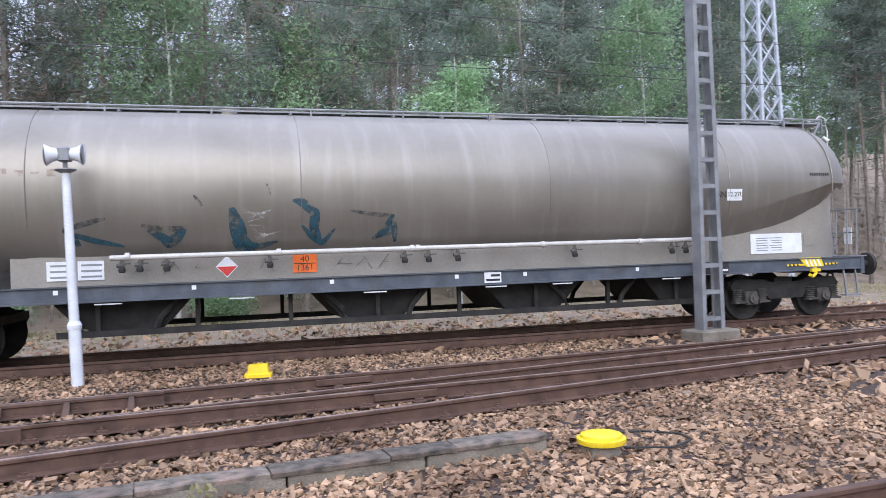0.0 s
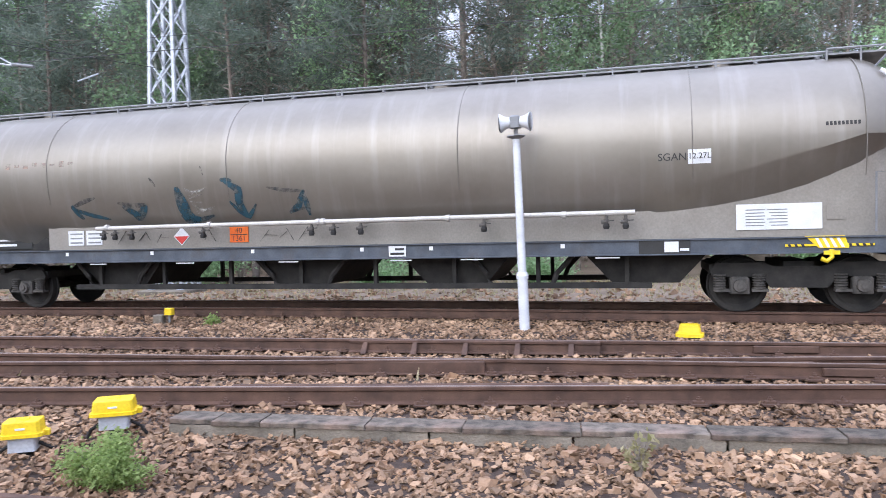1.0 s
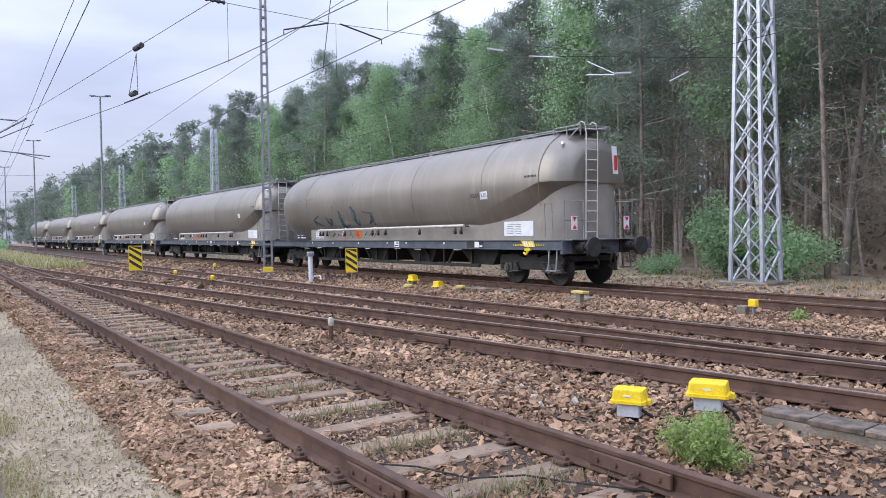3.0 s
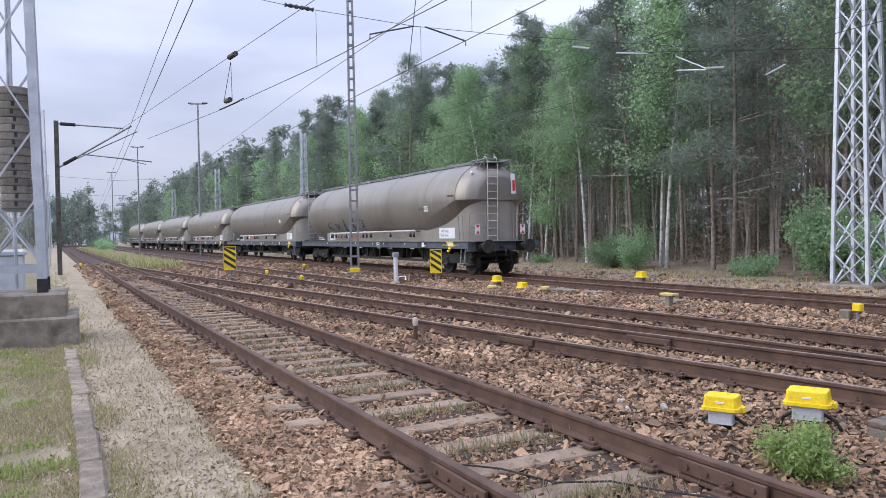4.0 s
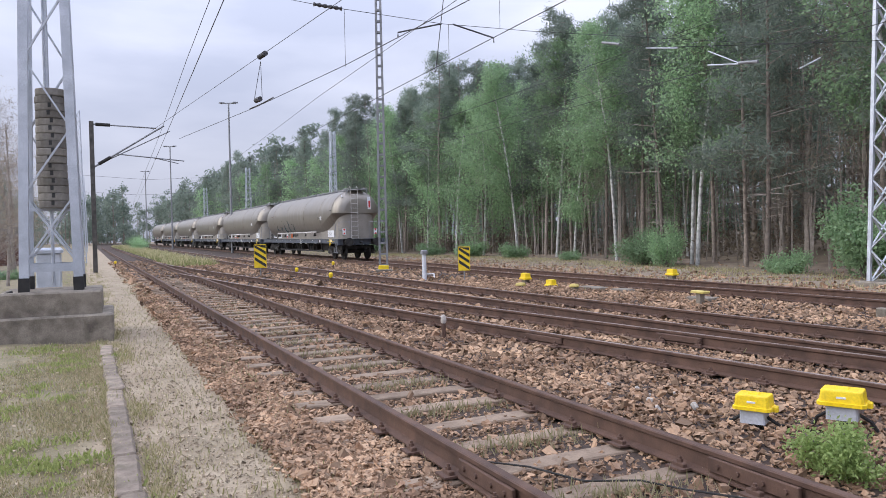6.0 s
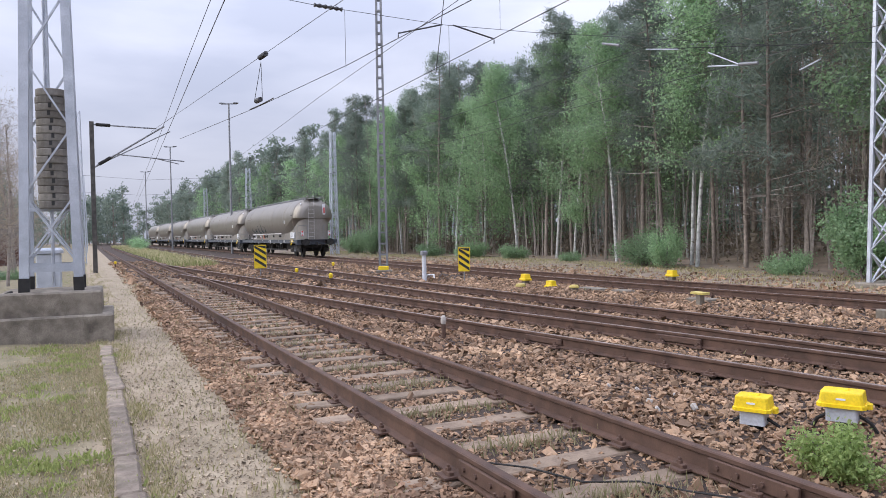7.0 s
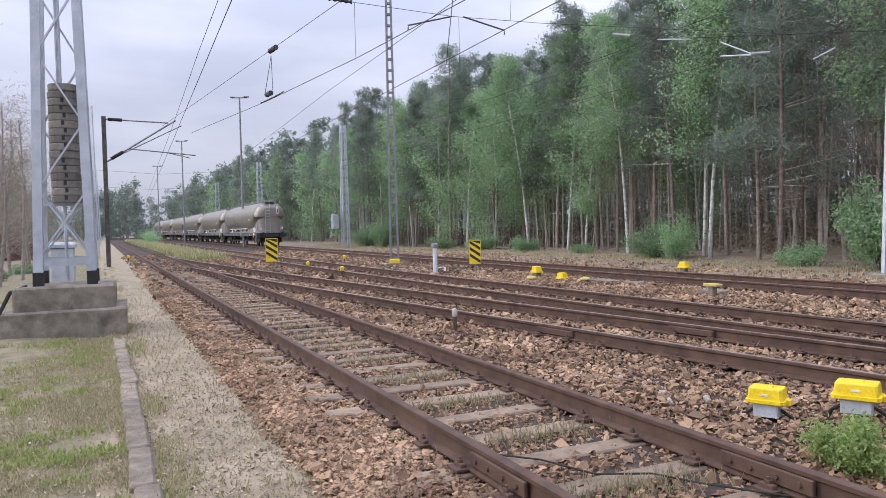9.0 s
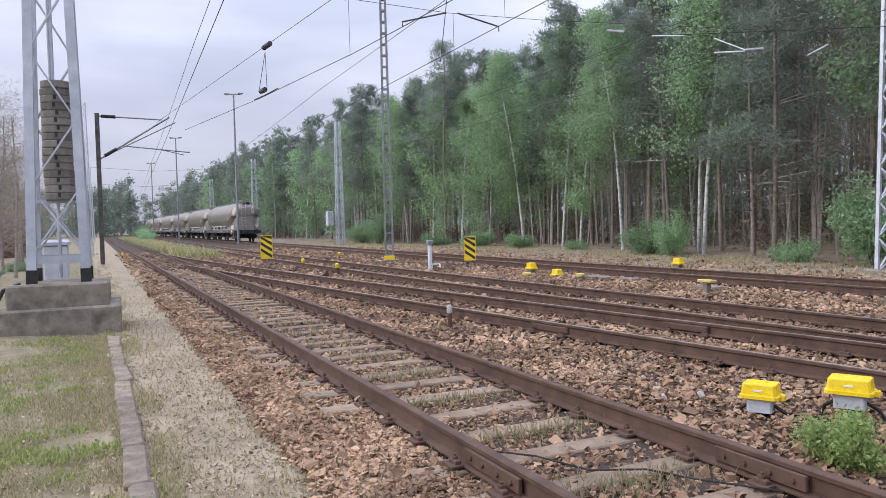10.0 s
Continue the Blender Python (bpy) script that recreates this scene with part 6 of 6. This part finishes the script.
for x, y, sc in ((-28, -4.6, 0.55), (-33, -5.0, 0.6), (-39, -4.6, 0.6), (-120, 2.8, 1.0), (-108, 2.6, 0.7), (-135, 3.2, 1.2)):
    plant("bush", bushes[2] if sc < 1 else bushes[0], ("stalk_cluster", "leaves"), pose(x, y, -0.4, 0, 0, rng.uniform(0, 360)) @ Matrix.Scale(sc, 4), "green bush beside the tracks", "bush", "bushes by the path")


def far_woods(name, spots, leaves, label, mat=None):
    """Crowns and trunks too far off to count, in one mesh."""
    centres, spreads, trunks = [], [], Shape()
    for x, y, h in spots:
        trunks.tube([(x, y, -0.4), (x, y, h * 0.9)], [0.16, 0.04], 4)
        for j in range(12):
            u = rng.uniform(0.04, 1.0)
            r = 1.9 * (1.15 - u)
            centres.append((x + rng.normal(0, r), y + rng.normal(0, r), h * u))
            spreads.append(0.75)
    v, f = leaf_cards(centres, spreads, int(leaves * 1.6), 0.33, rng, 0, 1.0, 3)
    ob = tagged(new(name, mesh_from(name, v, f, mat or M_NEEDLE)), label, "woods", kind="stuff")
    ob2 = tagged(new("far_trunks", trunks.mesh("far_trunks", M_PINEBARK)), "dark trunks of the distant wood", "woods", kind="stuff")


spots = []
for i in range(170):
    x = rng.uniform(-330, -92)
    spots.append((x, 25.5 + (x + 92) * 0.045 + rng.exponential(9.0), rng.uniform(14, 19)))
far_woods("far_woods", spots, 70000, "distant mixed wood along the line")
spots = [(rng.uniform(-350, -300), rng.uniform(-60, 30), rng.uniform(12, 17)) for i in range(50)]
spots += [(x, -16 + (x + 100) * 0.04 - rng.exponential(9.0), rng.uniform(9, 14)) for x in rng.uniform(-320, -110, 60)]
spots += [(rng.uniform(-265, -215), rng.uniform(-14, 2), rng.uniform(12, 16)) for i in range(34)]
far_woods("far_woods", spots, 46000, "distant wood closing the line")
spots = [(rng.uniform(-110, 70), rng.uniform(48, 62), rng.uniform(13, 18)) for i in range(190)]
far_woods("inner_woods", spots, 60000, "dark inner wood behind the pines")

# out of view: trees added so the tank's lower half reflects dark
spots = [(rng.uniform(-70, 70), -38 - rng.exponential(8.0), rng.uniform(9, 12)) for i in range(110)]
far_woods("rear_woods", spots, 24000, "unseen low wood added behind the camera to darken the tank's reflections")

# dense brushwood between the trunks
centres = [(x, edge(x) + 3 + rng.exponential(8.0), rng.uniform(0.1, 1.5)) for x in rng.uniform(-95, 45, 900)]
v, f = leaf_cards([(a, b, floor_at(a, b) + c) for a, b, c in centres], [0.55] * 900, 26000, 0.12, rng)
tagged(new("brushwood", mesh_from("brushwood", v, f, M_DRYLEAF)), "brown brushwood and twigs under the pines", "undergrowth", kind="stuff")
# dead upright poles and thin stems in the wood
thin = Shape()
for i in range(800):
    x = rng.uniform(-92, 44)
    y = edge(x) + 2.0 + rng.exponential(8.0)
    h, lx, ly = rng.uniform(4, 13), rng.normal(0, 0.5), rng.normal(0, 0.4)
    thin.tube([(x, y, floor_at(x, y)), (x + lx * 0.5, y + ly * 0.5, h * 0.5), (x + lx, y + ly, h)], [0.055, 0.04, 0.012], 4)
tagged(new("thin_stems", thin.mesh("thin_stems", M_DARKBARK, flip=False)), "thin dark stems standing close in the wood", "undergrowth", kind="stuff")


def blades(name, count, region, length, label, mat=None, width=0.006):
    """Grass blades inside a stretch of the plan; region gives x, y, level."""
    pts = np.array([region() for _ in range(count)])
    a = rng.uniform(0, 2 * np.pi, count)
    ln = length * rng.uniform(0.4, 1.3, count)
    side = np.stack([np.cos(a), np.sin(a), np.zeros(count)], 1) * width
    tip = np.stack([rng.normal(0, 0.35, count) * ln, rng.normal(0, 0.35, count) * ln, ln], 1)
    v = np.stack([pts - side, pts + side, pts + tip * 0.55 + side * 0.7, pts + tip, pts + tip * 0.55 - side * 0.7], 1).reshape(-1, 3)
    f = np.arange(count * 5).reshape(-1, 5)
    tagged(new(name, mesh_from(name, v, f, mat or M_GRASS)), label, "grass", kind="stuff")


def turf_spot():
    while True:
        x = 2.0 - rng.exponential(8.5)
        y = track_a(x) - 2.95 - rng.exponential(1.6)
        if noise.noise((x * 1.1, y * 1.1, 9.0)) + noise.noise((x * 4, y * 4, 2.0)) * 0.5 > -0.08 + rng.uniform(-0.4, 0.4) and x > -45:
            return x, y, ground_height(x, y) + 0.03


def path_edge_spot():
    x = -3.0 - rng.exponential(14.0)
    off = -2.75 + abs(rng.normal(0, 0.16)) if rng.random() < 0.75 else -1.5 + rng.normal(0, 0.12)
    if noise.noise((x * 0.9, 4.0, off)) < -0.1:
        off -= 0.25
    if rng.random() < 0.2:
        off = rng.uniform(-2.6, -1.5)
    return x, track_a(x) + off, ground_height(x, track_a(x) + off) + 0.01


def verge_spot():
    x = rng.uniform(-90, 40)
    y = edge(x) - 0.2 - rng.exponential(2.4) if x < -24 or rng.random() < 0.4 else rng.uniform(track_d(x) + 2.6, edge(x) + 1.0)
    return x, y, floor_at(x, y) + 0.03


def far_verge_spot():
    x = rng.uniform(-170, -46)
    y = rng.uniform(track_b(x) + 1.4 if x > -60 else track_a(x) + 1.5, track_c(x) - 1.2)
    return x, y, -0.2


def gauge_spot():
    x = -1.0 - rng.exponential(8.0)
    k = (round(x / 1.3) * 1.3)
    return k + rng.normal(0, 0.12), track_a(x) + rng.normal(0, 0.35), -0.2


blades("turf_grass", 84000, turf_spot, 0.028, "short patchy grass, partly dry")
def clump_spot():
    while True:
        x = 2.0 - rng.exponential(10.0)
        kx, y = round(x / 0.45) * 0.45, track_a(x) - 3.0 - rng.exponential(1.3)
        ky = round(y / 0.4) * 0.4
        if noise.noise((kx * 0.8, ky * 0.9, 3.0)) > -0.02 + rng.uniform(-0.1, 0.1):
            break
    j = noise.noise((kx * 3.1, ky * 3.7, 7.0))
    return kx + j * 0.5 + rng.normal(0, 0.10), ky + j * 0.4 + rng.normal(0, 0.09), ground_height(x, ky) + 0.03


M_STRAW = leaf_material("dry_straw", (0.36, 0.29, 0.17), (0.62, 0.53, 0.36), 0.4)
M_FRESH = leaf_material("fresh_grass", (0.17, 0.21, 0.065), (0.33, 0.355, 0.14), 0.45)
blades("grass_clumps", 22000, clump_spot, 0.045, "fresh green clumps in the dry turf", M_FRESH, 0.011)
blades("straw_tufts", 21000, turf_spot, 0.045, "dry straw-coloured tufts in the turf", M_STRAW, 0.007)
blades("path_grass", 12000, path_edge_spot, 0.07, "grass along the path's edges")
blades("verge_grass", 30000, verge_spot, 0.15, "rough grass before the wood", None, 0.014)
blades("verge_grass", 9000, far_verge_spot, 0.45, "rough pale grass between the distant tracks", None, 0.02)
blades("verge_grass", 12000, far_verge_spot, 0.32, "fresh green grass between the distant tracks", M_FRESH, 0.02)
blades("track_grass", 2400, gauge_spot, 0.09, "sparse grass between the rails")


# ---------------------------------------------------------------- ballast stones
def stones(name, count, spot, size, mat, label):
    """Broken angular stones, each a jittered block lying at random."""
    cube = np.array([(-1, -1, -1), (1, -1, -1), (1, 1, -1), (-1, 1, -1), (-1, -1, 1), (1, -1, 1), (1, 1, 1), (-1, 1, 1)], float)
    quad = np.array([(4, 5, 6, 7), (0, 1, 5, 4), (1, 2, 6, 5), (2, 3, 7, 6), (3, 0, 4, 7)])
    p = spot(count)
    s = size * np.exp(rng.normal(0, 0.33, count)) * p[:, 3]
    p = p[:, :3]
    shape = cube[None] * (1 + rng.normal(0, 0.33, (count, 8, 3))) * np.stack([rng.uniform(0.8, 1.35, count), rng.uniform(0.65, 1.1, count), rng.uniform(0.28, 0.6, count)], 1)[:, None] * s[:, None, None]
    q = rng.normal(0, 1, (count, 4)) * np.array([1.0, 0.30, 0.30, 1.0])
    q /= np.linalg.norm(q, axis=1)[:, None]
    w, x, y, z = q.T
    rot = np.stack([1 - 2 * (y * y + z * z), 2 * (x * y - z * w), 2 * (x * z + y * w), 2 * (x * y + z * w), 1 - 2 * (x * x + z * z), 2 * (y * z - x * w), 2 * (x * z - y * w), 2 * (y * z + x * w), 1 - 2 * (x * x + y * y)], 1).reshape(-1, 3, 3)
    v = np.einsum("nij,nkj->nki", rot, shape) + p[:, None]
    f = (np.arange(count)[:, None, None] * 8 + quad[None]).reshape(-1, 4)
    tagged(new(name, mesh_from(name, v.reshape(-1, 3), f, mat)), label, "ballast", kind="stuff")


def bed_spots(x0, x1, squeeze, level):
    def spot(count):
        u = rng.uniform(0, 1, count)
        x = x0 + (x1 - x0) * u
        ya, yd = np.array([track_a(a) for a in x]), np.array([track_d(a) for a in x])
        y = ya - 1.45 + (yd - ya + 4.0) * rng.uniform(0, 1, count) ** squeeze
        y = np.where(y < ya - 1.0, y - 0.35 * rng.random(count) ** 2, y)
        # few stones lie on the sleepers of the siding
        in_a = np.abs(y - ya) < 1.2
        on_tie = (np.abs(y - ya) < 0.70) & (np.abs(((x + 34) / 0.65 + 0.5) % 1 - 0.5) * 0.65 < 0.125)
        z = level + rng.uniform(-0.020, 0.022, count) - np.where(in_a, 0.012, 0.0) - np.where(on_tie & (rng.random(count) < 0.74), 0.2, 0.0)
        z = z + np.array([rise(a) for a in x]) * np.clip((y - np.array([track_c(a) for a in x]) - 1.0) / 1.0, 0, 1)
        # finer broken stone lies in and beside the siding
        return np.stack([x, y, z, np.where(y < ya + 0.9, 0.84, 1.0)], 1)
    return spot


stones("ballast_stones", 112000, bed_spots(-9, 7.5, 2.0, -0.202), 0.018, M_STONE, "red-brown angular crushed ballast stones")
stones("ballast_stones", 46000, bed_spots(-24, -9, 1.5, -0.202), 0.0235, M_STONE, "red-brown angular crushed ballast stones")
stones("ballast_stones", 13000, bed_spots(-60, -24, 1.2, -0.202), 0.042, M_STONE, "red-brown angular crushed ballast stones")
stones("ballast_stones", 9000, bed_spots(7.5, 24, 1.0, -0.202), 0.038, M_STONE, "red-brown angular crushed ballast stones")


def path_spots(count):
    x = 2.0 - rng.exponential(6.0, count)
    y = np.array([track_a(a) for a in x]) - 1.2 - 1.7 * rng.random(count)
    return np.stack([x, y, np.full(count, -0.245) + rng.uniform(-0.004, 0.004, count), np.ones(count)], 1)


def shoulder_spots(count):
    x = -1.5 - rng.exponential(7.0, count)
    y = np.array([track_a(a) for a in x]) - 0.85 - 0.95 * rng.random(count) ** 0.8 + rng.normal(0, 0.05, count)
    return np.stack([x, y, rng.uniform(-0.215, -0.185, count), rng.uniform(0.7, 1.3, count)], 1)


def turf_litter_spots(count):
    x = 2.0 - rng.exponential(8.0, count)
    y = np.array([track_a(a) for a in x]) - 3.0 - rng.exponential(1.5, count)
    z = np.array([ground_height(a, b) for a, b in zip(x, y)]) + 0.04 + rng.uniform(-0.01, 0.02, count)
    return np.stack([x, y, z, np.ones(count)], 1)


stones("shoulder_stones", 20000, shoulder_spots, 0.0115, M_STONE, "fine red-brown stones along the siding's edge")
stones("turf_litter", 9000, turf_litter_spots, 0.0055, M_GRAVEL, "sandy crumbs and twigs lying in the turf")


def verge_spots(count):
    x = rng.uniform(-60, 22, count)
    y = np.array([track_d(a) for a in x]) + 1.3 + rng.exponential(2.6, count)
    z = np.array([ground_height(a, b) for a, b in zip(x, y)])
    return np.stack([x, y, z + 0.01, np.ones(count)], 1)


stones("verge_stones", 20000, verge_spots, 0.042, M_STONE, "scattered red-brown stones on the verge before the wood")
stones("path_gravel", 32000, path_spots, 0.0055, M_GRAVEL, "fine pale gravel on the path")

# ---------------------------------------------------------------- motion of the train
# the tail buffer's place along x: seconds, metres
TAIL = [(0.0, 14.55), (0.5, 10.05), (1.0, 5.5), (1.5, 0.95), (2.0, -3.75), (2.5, -8.42), (4.5, -27.0), (5.5, -36.4), (7.0, -50.4), (9.0, -69.1), (10.0, -78.4)]

PITCH = LENGTH - 0.62


def tail_at(t):
    for (t0, a), (t1, b) in zip(TAIL, TAIL[1:]):
        if t <= t1:
            return a + (b - a) * (t - t0) / (t1 - t0)
    return TAIL[-1][1]


def wagon_pose(x_tail):
    """Stands on the curve of the track with both pivots; its nose points towards lower x."""
    xa, xb = x_tail - PIVOT_REAR, x_tail - PIVOT_FRONT
    a, b = Vector((xa, track_d(xa), rise(xa))), Vector((xb, track_d(xb), rise(xb)))
    d = (b - a).normalized()
    side = Vector((0, 0, 1)).cross(d).normalized()
    up, base = d.cross(side), a - d * PIVOT_REAR
    return Matrix(((d.x, side.x, up.x, base.x), (d.y, side.y, up.y, base.y), (d.z, side.z, up.z, base.z), (0, 0, 0, 1)))


def motions():
    times = [i * 0.25 for i in range(41)]
    for k, (root, sets) in enumerate(TRAIN):
        walk(root, [(t, wagon_pose(tail_at(t) - k * PITCH)) for t in times])
        if k < 3:
            rows, t = [], 0.0
            while t < 10.001:
                rows.append((t, math.degrees((TAIL[0][1] - tail_at(t)) / WHEEL)))
                t += 1 / 15
            for w, dx in sets:
                walk(w, [(t, pose(dx, 0, WHEEL, 0, a, 0)) for t, a in rows])


motions()
